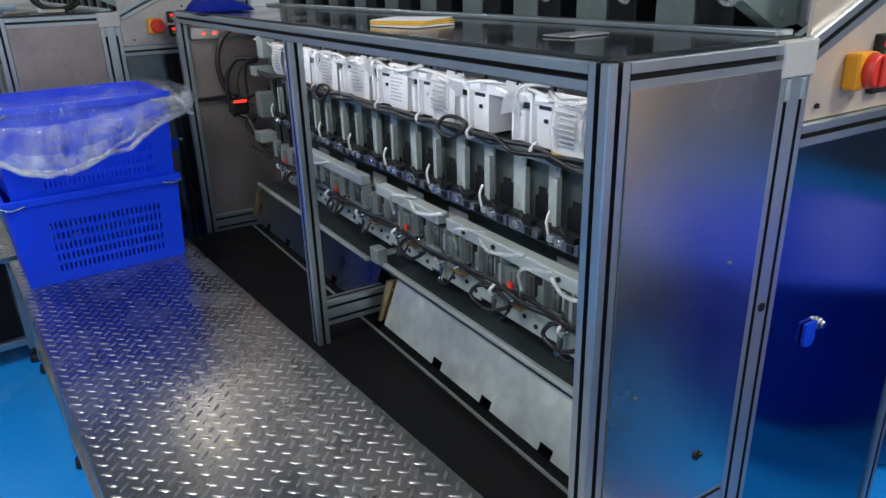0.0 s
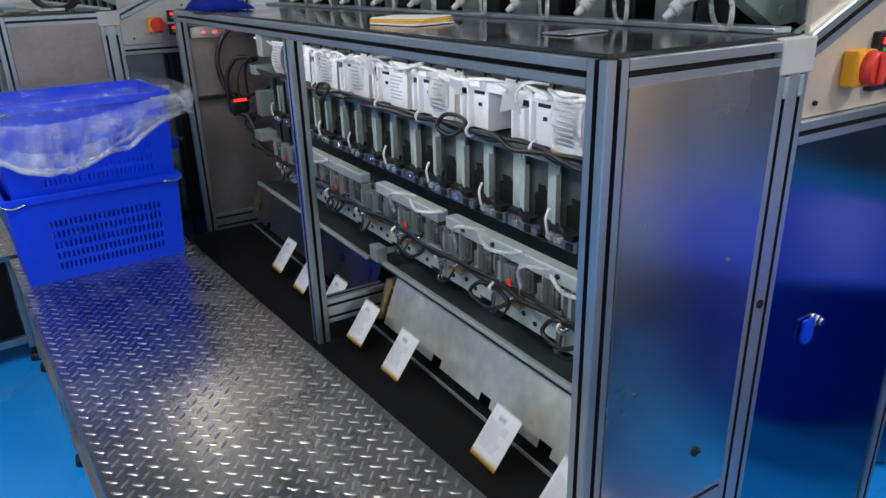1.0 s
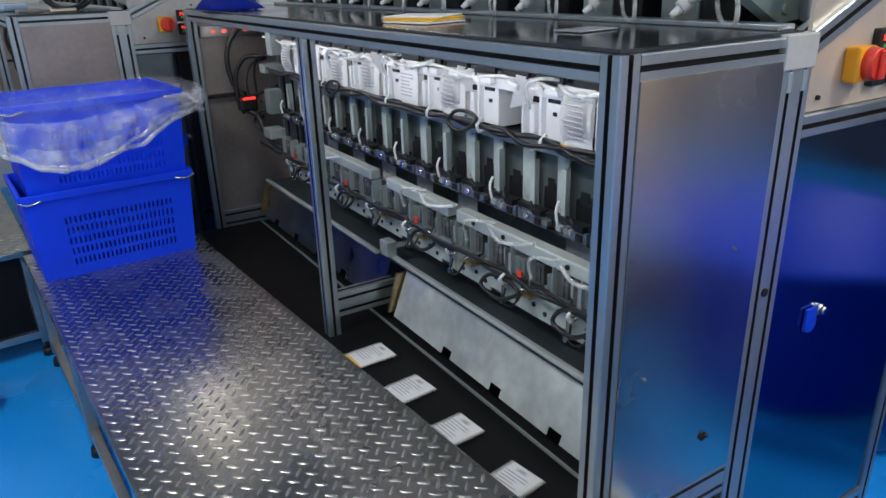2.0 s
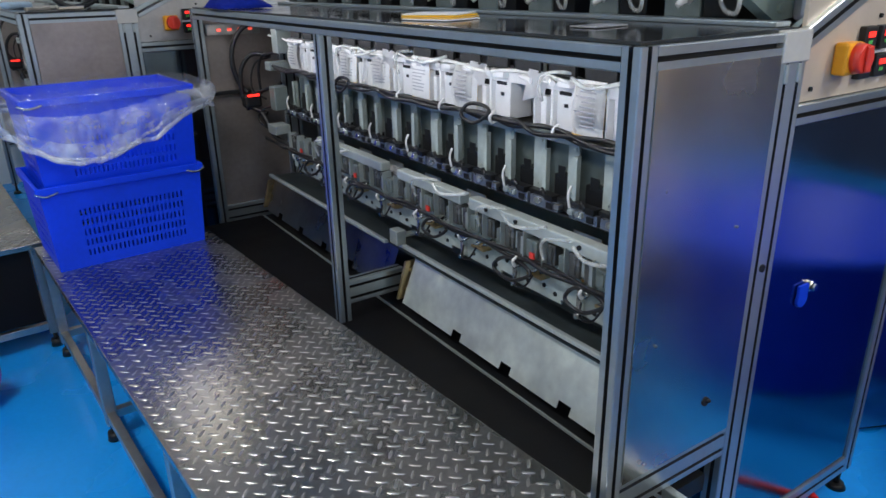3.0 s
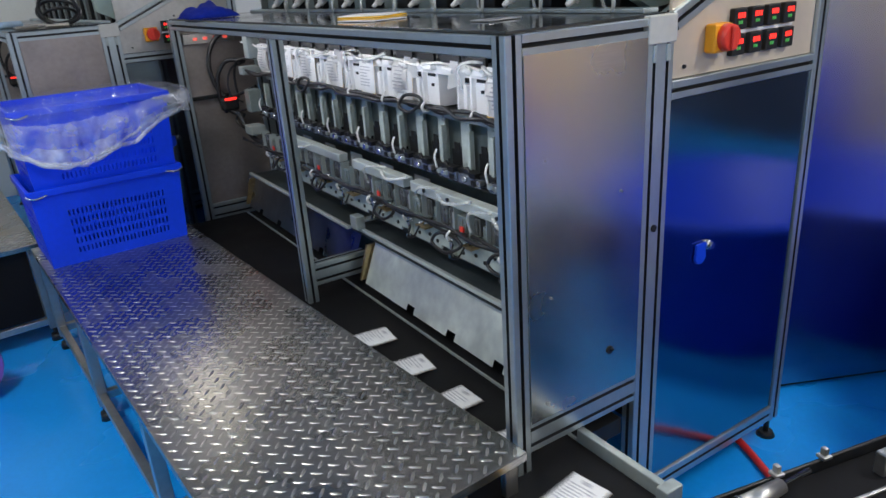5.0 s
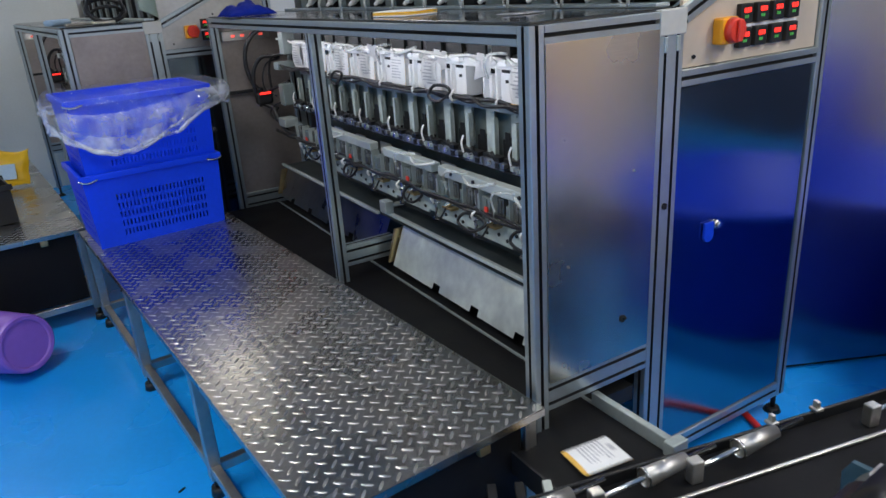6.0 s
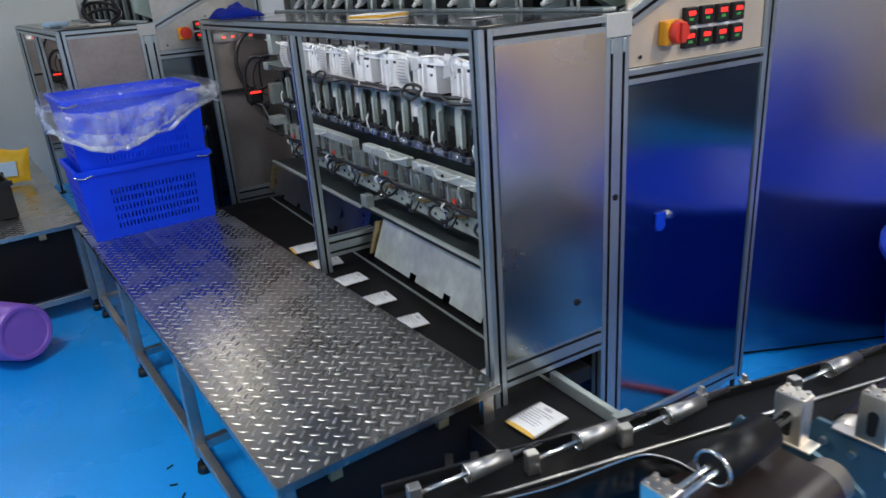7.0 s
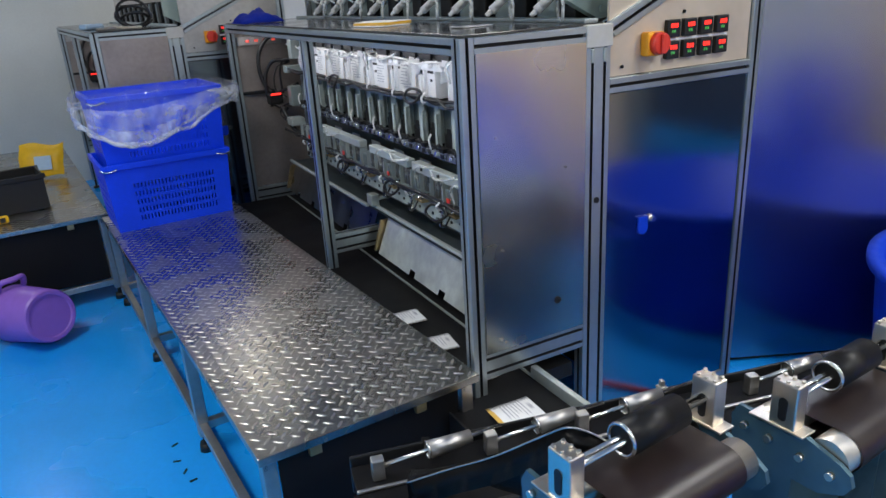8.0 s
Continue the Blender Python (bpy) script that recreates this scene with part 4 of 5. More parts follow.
# ---------------------------------------------------------------- crates
def crate(m, label, group="blue crates"):
    k = thing("crate", m, label, "crate", group)
    H, b, t = 0.305, (0.256, 0.178), (0.272, 0.192)
    th = 0.004
    cols, rows = 24, 5

    def wall(c, slots):
        bm = bmesh.new()
        us, vs = [0.0], [0.0]
        u0, u1 = (0.2, 0.88)
        for i in range(slots):
            d = (u1 - u0) / slots
            us += [u0 + d * i, u0 + d * (i + 0.42)]
        us.append(1.0)
        for j in range(rows):
            d = 0.62 / rows
            vs += [0.13 + d * j, 0.13 + d * (j + 0.62)]
        vs.append(1.0)
        grid_wall(bm, c, us, vs, th, lambda i, j: i % 2 == 1 and j % 2 == 1 and i < len(us) - 2)
        return bm

    B = [(-b[0], -b[1], 0), (b[0], -b[1], 0), (b[0], b[1], 0), (-b[0], b[1], 0)]
    T = [(-t[0], -t[1], H), (t[0], -t[1], H), (t[0], t[1], H), (-t[0], t[1], H)]
    for i in range(4):
        j = (i + 1) % 4
        part("wall", wall((B[i], B[j], T[j], T[i]), cols if i % 2 == 0 else 12), CRATEB, k)
    part("bottom", boxes((-b[0], b[0], -b[1], b[1], 0.0, 0.004)), CRATEB, k)
    bm = bmesh.new()
    r = 0.010
    for s in (-1, 1):
        box(bm, -t[0] - r, t[0] + r, s * t[1] - (r if s < 0 else 0.004), s * t[1] + (0.004 if s < 0 else r), H - 0.022, H + 0.004, 0.003)
        box(bm, s * t[0] - (r if s < 0 else 0.004), s * t[0] + (0.004 if s < 0 else r), -t[1], t[1], H - 0.022, H + 0.004, 0.003)
    part("rim", bm, CRATEB, k)
    for s in (-1, 1):
        bm = bmesh.new()
        x = s * (t[0] + 0.013)
        sweep(bm, [(x, -t[1] - 0.01, H - 0.012), (x - s * 0.03, -t[1] - 0.02, H - 0.022), (x - s * 0.07, -t[1] - 0.018, H - 0.014)], 0.0035, 7)
        part("wire_handle", bm, CHROME, k, "bright wire handle")
    return k


CR = pose(0.285, 2.79, 0.44, 0, 0, 4.0)
crate_a = crate(CR, "blue slotted plastic crate on the tread plate bench")
crate_b = crate(CR @ pose(0.01, 0.006, 0.288, 0, 0, 0), "blue slotted plastic crate nested in another, lined with film")


def liner(m):
    """Clear film drawn over the rim of the upper crate, with a bunched lower hem."""
    k = thing("bag_liner", m, "crumpled clear plastic bag lining the upper blue crate", "plastic bag")
    bm = bmesh.new()
    n, rows = 240, 24
    hx, hy = 0.288, 0.206
    grid = []
    for i in range(n):
        a = 2 * math.pi * i / n
        c, s = math.cos(a), math.sin(a)
        q = 1 / (abs(c / hx) ** 7 + abs(s / hy) ** 7) ** (1 / 7)
        px, py = c * q, s * q
        sag = math.exp(-((px + 0.10) / 0.19) ** 2)
        drop = 0.085 + 0.03 * noise.noise((c * 1.3, s * 1.3, 3.1)) + (0.145 * sag if s < 0 else 0.0)
        row = []
        for j in range(rows):
            v = j / (rows - 1)
            if v < 0.3:
                w = 1 - v / 0.3
                out, z = -0.022 - 0.03 * w, 0.315 - 0.17 * w
            elif v < 0.45:
                w = (v - 0.3) / 0.15
                out, z = -0.022 + 0.042 * w, 0.315 + 0.012 * math.sin(math.pi * w)
            else:
                w = (v - 0.45) / 0.55
                out, z = 0.02 + (0.026 + 0.055 * max(0.0, c)) * math.sin(w * 2.4), 0.315 + 0.02 * max(0.0, c) * math.sin(w * 3.1) - drop * w
            f = 0.010 * noise.noise((c * 7 + 5, s * 7, v * 3)) + 0.008 * noise.noise((c * 19, s * 19 + 2, v * 9)) + 0.004 * noise.noise((c * 41, s * 41 + 2, v * 17))
            g = 1 + (out + f * (0.35 + v)) / q
            row.append(bm.verts.new((px * g, py * g, z + 0.7 * f)))
        grid.append(row)
    hem = [row[-1].co.copy() for row in grid]
    for i in range(n):
        for j in range(rows - 1):
            f = bm.faces.new((grid[i][j], grid[(i + 1) % n][j], grid[(i + 1) % n][j + 1], grid[i][j + 1]))
            f.smooth = True
            f.material_index = 0 if j < 14 else (1 if j < 19 else 2)
    part("film", bm, [FILM, DRAPE, HEM], k)
    for r in range(2):
        bm = bmesh.new()
        pts = [p + Vector((0, 0, 0.012 * r + 0.016 * noise.noise(p * 9 + Vector((r, 0, 0))))) + 0.012 * noise.noise_vector(p * 22 + Vector((0, r, 0))) for p in hem[::4]]
        sweep(bm, pts, 0.009 - 0.003 * r, 7, True)
        part("hem_fold", bm, HEM, k, "bunched hem of the film")
    return k


liner(CR @ pose(0.01, 0.006, 0.288))


# ---------------------------------------------------------------- feed conveyors by the camera
def bearing_block(name, k, p):
    x, y, z = p
    b = part(name, boxes((x - 0.013, x + 0.013, y - 0.02, y + 0.02, z - 0.075, z), bevel=0.002), NICKEL, k, "bright nickel bearing block")
    for s in (-1, 1):
        bm = bmesh.new()
        xx = x + s * 0.0132
        P = [(0.007 * math.cos(q * math.pi / 6), 0.012 * (1 if q < 7 else -1) + 0.007 * math.sin(q * math.pi / 6)) for q in range(12)]
        vs = [bm.verts.new((xx, y + u, z - 0.042 + v)) for u, v in P]
        f = bm.faces.new(vs)
        g = bmesh.ops.extrude_face_region(bm, geom=[f])
        for v in g["geom"]:
            if isinstance(v, bmesh.types.BMVert):
                v.co.x += s * 0.001
        part("slot", bm, DARKM, b)
    for dx in (-0.008, 0.008):
        for dy in (-0.014, 0.0, 0.014):
            bm = bmesh.new()
            cyl(bm, (x + dx, y + dy, z), (x + dx, y + dy, z + 0.004), 0.003, seg=10)
            part("cap_screw", bm, NICKEL, b)


def feed_conveyor(m, label):
    """A short belt feeder: side plates, two drums in a belt loop and a sprung press roller on top. Axes along x."""
    k = thing("belt_feeder", m, label, "conveyor", "belt feeders")
    w = 0.258
    for x in (-0.01, w + 0.01):
        bm = bmesh.new()
        P = [(0.085, -0.02), (0.08, -0.08), (-0.06, -0.08), (-0.095, -0.062), (-0.105, -0.045), (-0.1, -0.028), (-0.085, -0.018), (-0.03, 0.0), (0.075, 0.0)]
        a = [bm.verts.new((x - 0.004, y, z)) for y, z in P]
        b = [bm.verts.new((x + 0.004, y, z)) for y, z in P]
        bm.faces.new(a)
        bm.faces.new(b[::-1])
        for i in range(len(P)):
            bm.faces.new((a[i], b[i], b[(i + 1) % len(P)], a[(i + 1) % len(P)]))
        bmesh.ops.recalc_face_normals(bm, faces=bm.faces[:])
        sp = part("side_plate", bm, BLUEST, k, "blue-grey side plate")
        for y, z in ((-0.075, -0.04), (-0.03, -0.035), (0.02, -0.03), (0.06, -0.028)):
            bm = bmesh.new()
            cyl(bm, (x - 0.004, y, z), (x - 0.012, y, z), 0.006, seg=10)
            part("plate_bolt", bm, NICKEL, sp)
        part("base_flange", boxes((x - 0.016, x + 0.016, -0.035, 0.05, 0.0005, 0.004), bevel=0.001), NICKEL, k, "cream base flange")
        bearing_block("bearing_block", k, (x, 0.0, 0.075))
    for d in (-0.0055, 0.0055):
        bm = bmesh.new()
        cyl(bm, (-0.02, d, 0.046), (w + 0.02, d, 0.046), 0.0038, seg=14)
        part("rod", bm, CHROME, k, "bright steel rod")
    bm = bmesh.new()
    cyl(bm, (0.09, 0.0, 0.046), (0.2, 0.0, 0.046), 0.025, seg=32)
    part("press_roller", bm, RUBBER, k, "black rubber press roller")
    for x in (0.089,):
        bm = bmesh.new()
        sweep(bm, [(x, 0.0225 * math.cos(q * math.pi / 6), 0.046 + 0.0225 * math.sin(q * math.pi / 6)) for q in range(12)], 0.003, 8, True)
        part("roller_ring", bm, CHROME, k, "bright ring at the roller's end")
    ya, yb, zc, r = 0.035, -0.062, -0.025, 0.033
    for y in (ya, yb):
        bm = bmesh.new()
        cyl(bm, (-0.004, y, zc), (w + 0.004, y, zc), r - 0.003, seg=28)
        part("drum", bm, NICKEL, k, "bright drum")
    bm = bmesh.new()
    path = [(ya + r * math.cos(q), zc + r * math.sin(q)) for q in [math.pi * (0.5 - i / 10) for i in range(11)]]
    path += [(yb + r * math.cos(q), zc + r * math.sin(q)) for q in [math.pi * (1.5 - i / 10) for i in range(11)]]
    A = [bm.verts.new((0.026, y, z)) for y, z in path]
    B = [bm.verts.new((w - 0.026, y, z)) for y, z in path]
    for i in range(len(path)):
        j = (i + 1) % len(path)
        bm.faces.new((A[i], B[i], B[j], A[j])).smooth = True
    part("belt", bm, BROWNB, k, "brown-black feeder belt")
    for x in (-0.01, w + 0.01):
        part("leg", boxes((x - 0.0035, x + 0.0035, -0.02, 0.07, FLOOR - m.translation.z, -0.07)), BLUEST, k)
    part("cross_plate", boxes((0.0, w, 0.03, 0.05, -0.3, -0.11)), BLUEST, k)
    return k


feed_conveyor(pose(0.409, -0.157, 0.765, 0, 0, 5), "belt feeder with a black press roller in bearing blocks")
feed_conveyor(pose(0.783, -0.193, 0.755, 0, 0, 5), "second belt feeder with a black press roller")


def cross_conveyor():
    k = thing("cross_conveyor", pose(0.26, 0.392, 0, 0, 0, -12.5), "narrow black belt conveyor with bright guide rollers", "conveyor")
    part("belt", boxes((0.03, 1.55, -0.205, 0.0, 0.495, 0.505), bevel=0.002), BELT, k, "black belt")
    part("edge_guard", boxes((0.03, 1.55, -0.222, -0.207, 0.44, 0.53), bevel=0.004), DARKM, k, "black edge guard")
    part("back_guard", boxes((0.03, 1.55, 0.002, 0.01, 0.44, 0.525), bevel=0.003), DARKM, k, "black edge guard")
    part("lower_belt", boxes((0.03, 1.55, -0.205, 0.0, 0.43, 0.437)), BROWNB, k)
    part("guide_rail", boxes((0.03, 1.55, -0.088, -0.08, 0.506, 0.512), bevel=0.002), DULL, k, "thin steel guide rail")
    for x in (0.18, 0.41, 0.61, 1.02):
        bm = bmesh.new()
        cyl(bm, (x - 0.1, -0.05, 0.53), (x + 0.16, -0.025, 0.545), 0.005, seg=12)
        part("shaft", bm, CHROME, k)
        bm = bmesh.new()
        cyl(bm, (x + 0.003, -0.04, 0.5358), (x + 0.092, -0.0315, 0.541), 0.018, 0.013, 20)
        part("guide_roller", bm, DULL, k, "satin steel guide roller")
        bm = bmesh.new()
        c, d = Vector((x, -0.0404, 0.5356)), Vector((0.26, 0.025, 0.015)).normalized()
        e = d.orthogonal().normalized()
        g = d.cross(e)
        sweep(bm, [c + (e * math.cos(q * math.pi / 5) + g * math.sin(q * math.pi / 5)) * 0.018 for q in range(10)], 0.0025, 7, True)
        part("roller_ring", bm, CHROME, k)
        part("roller_bracket", boxes((x - 0.115, x - 0.09, -0.062, -0.04, 0.506, 0.552), bevel=0.003), DULL, k, "square steel bracket")
    for x in (0.72, 0.83):
        part("back_clip", boxes((x, x + 0.02, -0.004, 0.016, 0.5255, 0.532), (x + 0.005, x + 0.014, 0.0, 0.012, 0.532, 0.547), bevel=0.0015), DULL, k, "small bright clip on the guard")
    for x in (0.09, 1.45):
        for y in (-0.18, -0.02):
            part("leg", boxes((x - 0.018, x + 0.018, y - 0.018, y + 0.018, FLOOR, 0.43)), DARKM, k)
    return k


def rubber_apron():
    """Bent black rubber sheet between feeder and conveyor, a grey line for its bright rim."""
    k = thing("rubber_apron", pose(0, 0, 0), "bent black rubber sheet with a grey line for its bright rim", "rubber sheet")
    edge = [(0.319, 0.173, 0.60), (0.37, 0.12, 0.64), (0.416, 0.051, 0.69), (0.462, -0.022, 0.755), (0.475, -0.065, 0.79), (0.499, -0.09, 0.785), (0.517, -0.112, 0.772)]
    # grey tube stands for the light caught on the sheet's upper edge
    bm = bmesh.new()
    sweep(bm, edge, 0.0015, 8)
    part("rim_line", bm, DULL, k, "thin grey line for the sheet's bright rim")
    bm = bmesh.new()
    rows = []
    for i in range(26):
        u = i / 25 * (len(edge) - 1)
        j = min(int(u), len(edge) - 2)
        p = Vector(edge[j]).lerp(Vector(edge[j + 1]), u - j)
        rows.append([bm.verts.new(p + Vector((0.05 * w, 0.085 * w, -(p.z - 0.552) * (0.35 * w + 0.65 * w * w)))) for w in (0.0, 0.25, 0.5, 0.75, 1.0)])
        rows[-1].insert(0, bm.verts.new(p + Vector((0.0, -0.004, -0.05))))
    for p, q in zip(rows, rows[1:]):
        for a in range(5):
            bm.faces.new((p[a], q[a], q[a + 1], p[a + 1])).smooth = True
    bmesh.ops.solidify(bm, geom=bm.faces[:], thickness=0.003)
    part("sheet", bm, RUBBER, k)
    for x, y, z in ((0.36, 0.15, 0.60), (0.455, 0.01, 0.70)):
        part("stay", boxes((x - 0.008, x + 0.008, y - 0.008, y + 0.008, FLOOR, z)), DARKM, k)


rubber_apron()
cross_conveyor()


def feeder_stand():
    """Unseen low sheet-steel stand beside the feeders, added to darken the side panel's reflection."""
    k = thing("feeder_stand", pose(1.05, -0.16, 0, 0, 0, 5), "bluish sheet-steel stand beside the belt feeders, unseen, added to darken reflections", "stand")
    part("body", boxes((0.0, 0.62, -0.42, 0.0, 0.06, 0.60), bevel=0.004), BLUEST, k)
    for x in (0.012, 0.318):
        part("door_panel", boxes((x, x + 0.29, 0.001, 0.006, 0.09, 0.57), bevel=0.002), BLUEST, k)
    for x in (0.04, 0.58):
        for y in (-0.38, -0.04):
            bm = bmesh.new()
            cyl(bm, (x, y, FLOOR), (x, y, 0.06), 0.02)
            part("foot", bm, BLACKB, k)


# out of view; keeps the bright floor out of the panel's reflection
feeder_stand()


# ---------------------------------------------------------------- things around
def steel_cabinet():
    k = thing("steel_cabinet", pose(1.96, 0.86, 0, 0, 0, -25.5), "tall polished steel cabinet reflecting the blue floor", "cabinet")
    part("front", boxes((0.0, 1.7, 0.0, 0.02, FLOOR + 0.02, 1.95), bevel=0.002), CABST, k)
    part("body", boxes((0.01, 1.69, 0.02, 0.6, FLOOR + 0.02, 1.94)), DULL, k)
    part("plinth", boxes((0.02, 1.68, 0.02, 0.58, FLOOR, FLOOR + 0.02)), DARKM, k)


steel_cabinet()


def bin_stack(x, y, turn, n):
    base = pose(x, y, FLOOR, 0, 0, turn)
    for i in range(n):
        crate(base @ pose(0.004 * i, 0.003 * i, 0.268 * i), "blue slotted plastic crate in an unseen stack, added for reflections", "stacked blue crates")


# unseen stack, added for the blue reflection in the cabinet
for bx, by, turn, n in ((2.3, -1.8, -8, 3),):
    bin_stack(bx, by, turn, n)


def tub(x, y):
    k = thing("tub", pose(x, y, FLOOR), "large round blue plastic tub on the floor", "tub", "blue tubs")
    bm = bmesh.new()
    seg = 48
    prof = [(0.0, 0.0), (0.44, 0.0), (0.455, 0.02), (0.5, 0.5), (0.53, 0.515), (0.53, 0.54), (0.485, 0.54), (0.435, 0.03), (0.0, 0.03)]
    rings = [[bm.verts.new((r * math.cos(2 * math.pi * i / seg), r * math.sin(2 * math.pi * i / seg), z)) for i in range(seg)] if r else [bm.verts.new((0, 0, z))] for r, z in prof]
    for p, q in zip(rings, rings[1:]):
        for i in range(seg):
            j = (i + 1) % seg
            f = (p[0], q[i], q[j]) if len(p) == 1 else ((p[i], q[0], p[j]) if len(q) == 1 else (p[i], q[i], q[j], p[j]))
            bm.faces.new(f)
    bmesh.ops.recalc_face_normals(bm, faces=bm.faces[:])
    part("vessel", bm, NAVY, k, smooth=True)
    bm = bmesh.new()
    for s in (-1, 1):
        sweep(bm, [(s * 0.53, -0.1, 0.43), (s * 0.58, -0.07, 0.43), (s * 0.585, 0.0, 0.43), (s * 0.58, 0.07, 0.43), (s * 0.53, 0.1, 0.43)], 0.014, 8)
    part("grip", bm, NAVY, k)


tub(2.39, 0.04)
# this tub is out of view, added for blue in the side panel's reflection
tub(1.72, -1.12)


def carton(x, y, z, turn, w, d, h):
    k = thing("carton", pose(x, y, z, 0, 0, turn), "brown cardboard carton closed with tape, unseen, added for reflections", "carton", "cartons")
    part("box", boxes((-w / 2, w / 2, -d / 2, d / 2, 0, h), bevel=0.004), CARD, k)
    part("tape", boxes((-w / 2 - 0.001, w / 2 + 0.001, -0.025, 0.025, h - 0.05, h + 0.001)), TAPE, k, "pale packing tape")


# cartons out of view, added for the warm reflection in the side panel
for cx, cy in ((3.05, -1.5), (2.95, -2.15), (3.65, -2.5)):
    for q in range(4):
        carton(cx + 0.02 * q, cy, FLOOR + 0.402 * q, -35 + 4 * q, 0.6, 0.45, 0.4)


def bucket():
    k = thing("bucket", pose(-0.375, 2.69, 0.115, 0, 0, -58) @ pose(0, 0, 0, 0, 82, 0), "purple plastic bucket lying on its side on the floor", "bucket")
    bm = bmesh.new()
    seg = 40
    prof = [(0.0, 0.124), (0.094, 0.124), (0.098, 0.134), (0.111, 0.135), (0.118, 0.127), (0.13, -0.13), (0.134, -0.145), (0.128, -0.145), (0.112, 0.12), (0.0, 0.122)]
    rings = []
    for r, z in prof:
        rings.append([bm.verts.new((r * math.cos(2 * math.pi * i / seg), r * math.sin(2 * math.pi * i / seg), z)) for i in range(seg)] if r else [bm.verts.new((0, 0, z))])
    for a, b in zip(rings, rings[1:]):
        for i in range(seg):
            j = (i + 1) % seg
            if len(a) == 1:
                bm.faces.new((a[0], b[i], b[j]))
            elif len(b) == 1:
                bm.faces.new((a[i], b[0], a[j]))
            else:
                bm.faces.new((a[i], b[i], b[j], a[j]))
    bmesh.ops.recalc_face_normals(bm, faces=bm.faces[:])
    for f in bm.faces:
        f.smooth = abs(f.normal.z) < 0.5
    part("body", bm, PURPLE, k)
    bm = bmesh.new()
    sweep(bm, [(-0.125, -0.06, -0.12), (-0.165, -0.05, -0.09), (-0.168, 0.0, -0.075), (-0.165, 0.05, -0.09), (-0.125, 0.06, -0.12)], 0.013, 10)
    part("grip", bm, PURPLE, k)


bucket()


def bench_clutter():
    k = thing("bag", pose(-0.27, 4.12, 0.442, 0, 0, -14) @ pose(0, 0, 0.012, -22, 0, 0), "yellow plastic pouch with a pale blue label, leaning on the bench", "bag")
    bm = bmesh.new()
    n = 14
    for side in (-1, 1):
        V = []
        for i in range(n + 1):
            row = []
            for j in range(n + 1):
                u, v = i / n, j / n
                puff = (math.sin(math.pi * u) * math.sin(math.pi * v)) ** 0.5
                edge = 0.008 * noise.noise((u * 4, v * 4, 2.0)) 
                y = side * (0.001 + 0.026 * puff) + 0.012 * noise.noise((u * 2.5, v * 2.5, 7.0))
                row.append(bm.verts.new(((u - 0.5) * 0.25 + 0.02 * v + edge, y, 0.20 * v + edge + 0.012 * math.sin(2 * math.pi * u) * v)))
            V.append(row)
        for i in range(n):
            for j in range(n):
                q = (V[i][j], V[i + 1][j], V[i + 1][j + 1], V[i][j + 1])
                bm.faces.new(q if side < 0 else q[::-1]).smooth = True
    part("sack", bm, YELLOW, k)
    part("label", boxes((-0.02, 0.075, -0.038, -0.034, 0.03, 0.115), bevel=0.001), PALEBL, k, "pale blue printed label")
    k = thing("tool_box", pose(-0.46, 3.40, 0.443, 0, 0, 8) @ Matrix.Diagonal((1.35, 1.2, 1.5, 1)), "open black plastic box on the bench", "box")
    bm = bmesh.new()
    for r in ((-0.16, 0.16, -0.1, -0.094, 0, 0.12), (-0.16, 0.16, 0.094, 0.1, 0, 0.12), (-0.16, -0.154, -0.094, 0.094, 0, 0.12), (0.154, 0.16, -0.094, 0.094, 0, 0.12), (-0.154, 0.154, -0.094, 0.094, 0, 0.006)):
        box(bm, *r)
    part("body", bm, BLACKB, k)
    part("rim", boxes((-0.168, 0.168, -0.108, -0.1, 0.105, 0.122), (-0.168, 0.168, 0.1, 0.108, 0.105, 0.122), bevel=0.002), BLACKB, k)
    k = thing("tape_measure", pose(-0.44, 3.13, 0.445, 0, 0, 20), "yellow tape measure on the bench", "tape measure")
    part("case", boxes((-0.03, 0.03, -0.017, 0.017, 0, 0.035), bevel=0.008), YELLOW, k)
    part("belt_clip", boxes((-0.012, 0.012, -0.022, -0.018, 0.006, 0.03), bevel=0.001), BLACKB, k)
    k = thing("cloth", pose(0.84, 2.78, TOP + 0.008), "crumpled blue cloth on the machine top", "cloth")
    bm = bmesh.new()
    n = 16
    V = [[bm.verts.new(((i / n - 0.5) * 0.2, (j / n - 0.5) * 0.26,
                        0.003 + (0.05 + 0.03 * noise.noise((i * 0.28, j * 0.28, 5))) * (math.sin(math.pi * i / n) * math.sin(math.pi * j / n)) ** 0.5)) for j in range(n + 1)] for i in range(n + 1)]
    for i in range(n):
        for j in range(n):
            bm.faces.new((V[i][j], V[i + 1][j], V[i + 1][j + 1], V[i][j + 1])).smooth = True
    bmesh.ops.solidify(bm, geom=bm.faces[:], thickness=-0.003)
    part("fabric", bm, BLUECL, k)
    # loose pouches and a card on the machine top
    for i in range(4):
        ob = part("film_sleeve", boxes((-0.06, 0.06, -0.075, 0.075, 0, 0.003), bevel=0.001), [PAPER, PACKY, YELLOW, PAPER][i])
        ob.matrix_world = pose(0.905 + 0.008 * i, 1.46 + 0.014 * i, TOP + 0.008 + 0.0035 * i, 0, 0, 12 + 7 * i)
        tagged(ob, ["white film sleeve in a stack on the machine top", "yellow film sleeve in a stack on the machine top"][i in (1, 2)], "film sleeve", "film sleeves")
    ob = part("card", boxes((-0.05, 0.05, -0.032, 0.032, 0, 0.003), bevel=0.001), SILVERP)
    ob.matrix_world = pose(0.965, 0.99, TOP + 0.008, 0, 0, 6)
    tagged(ob, "pale flat plastic card on the machine top", "card")
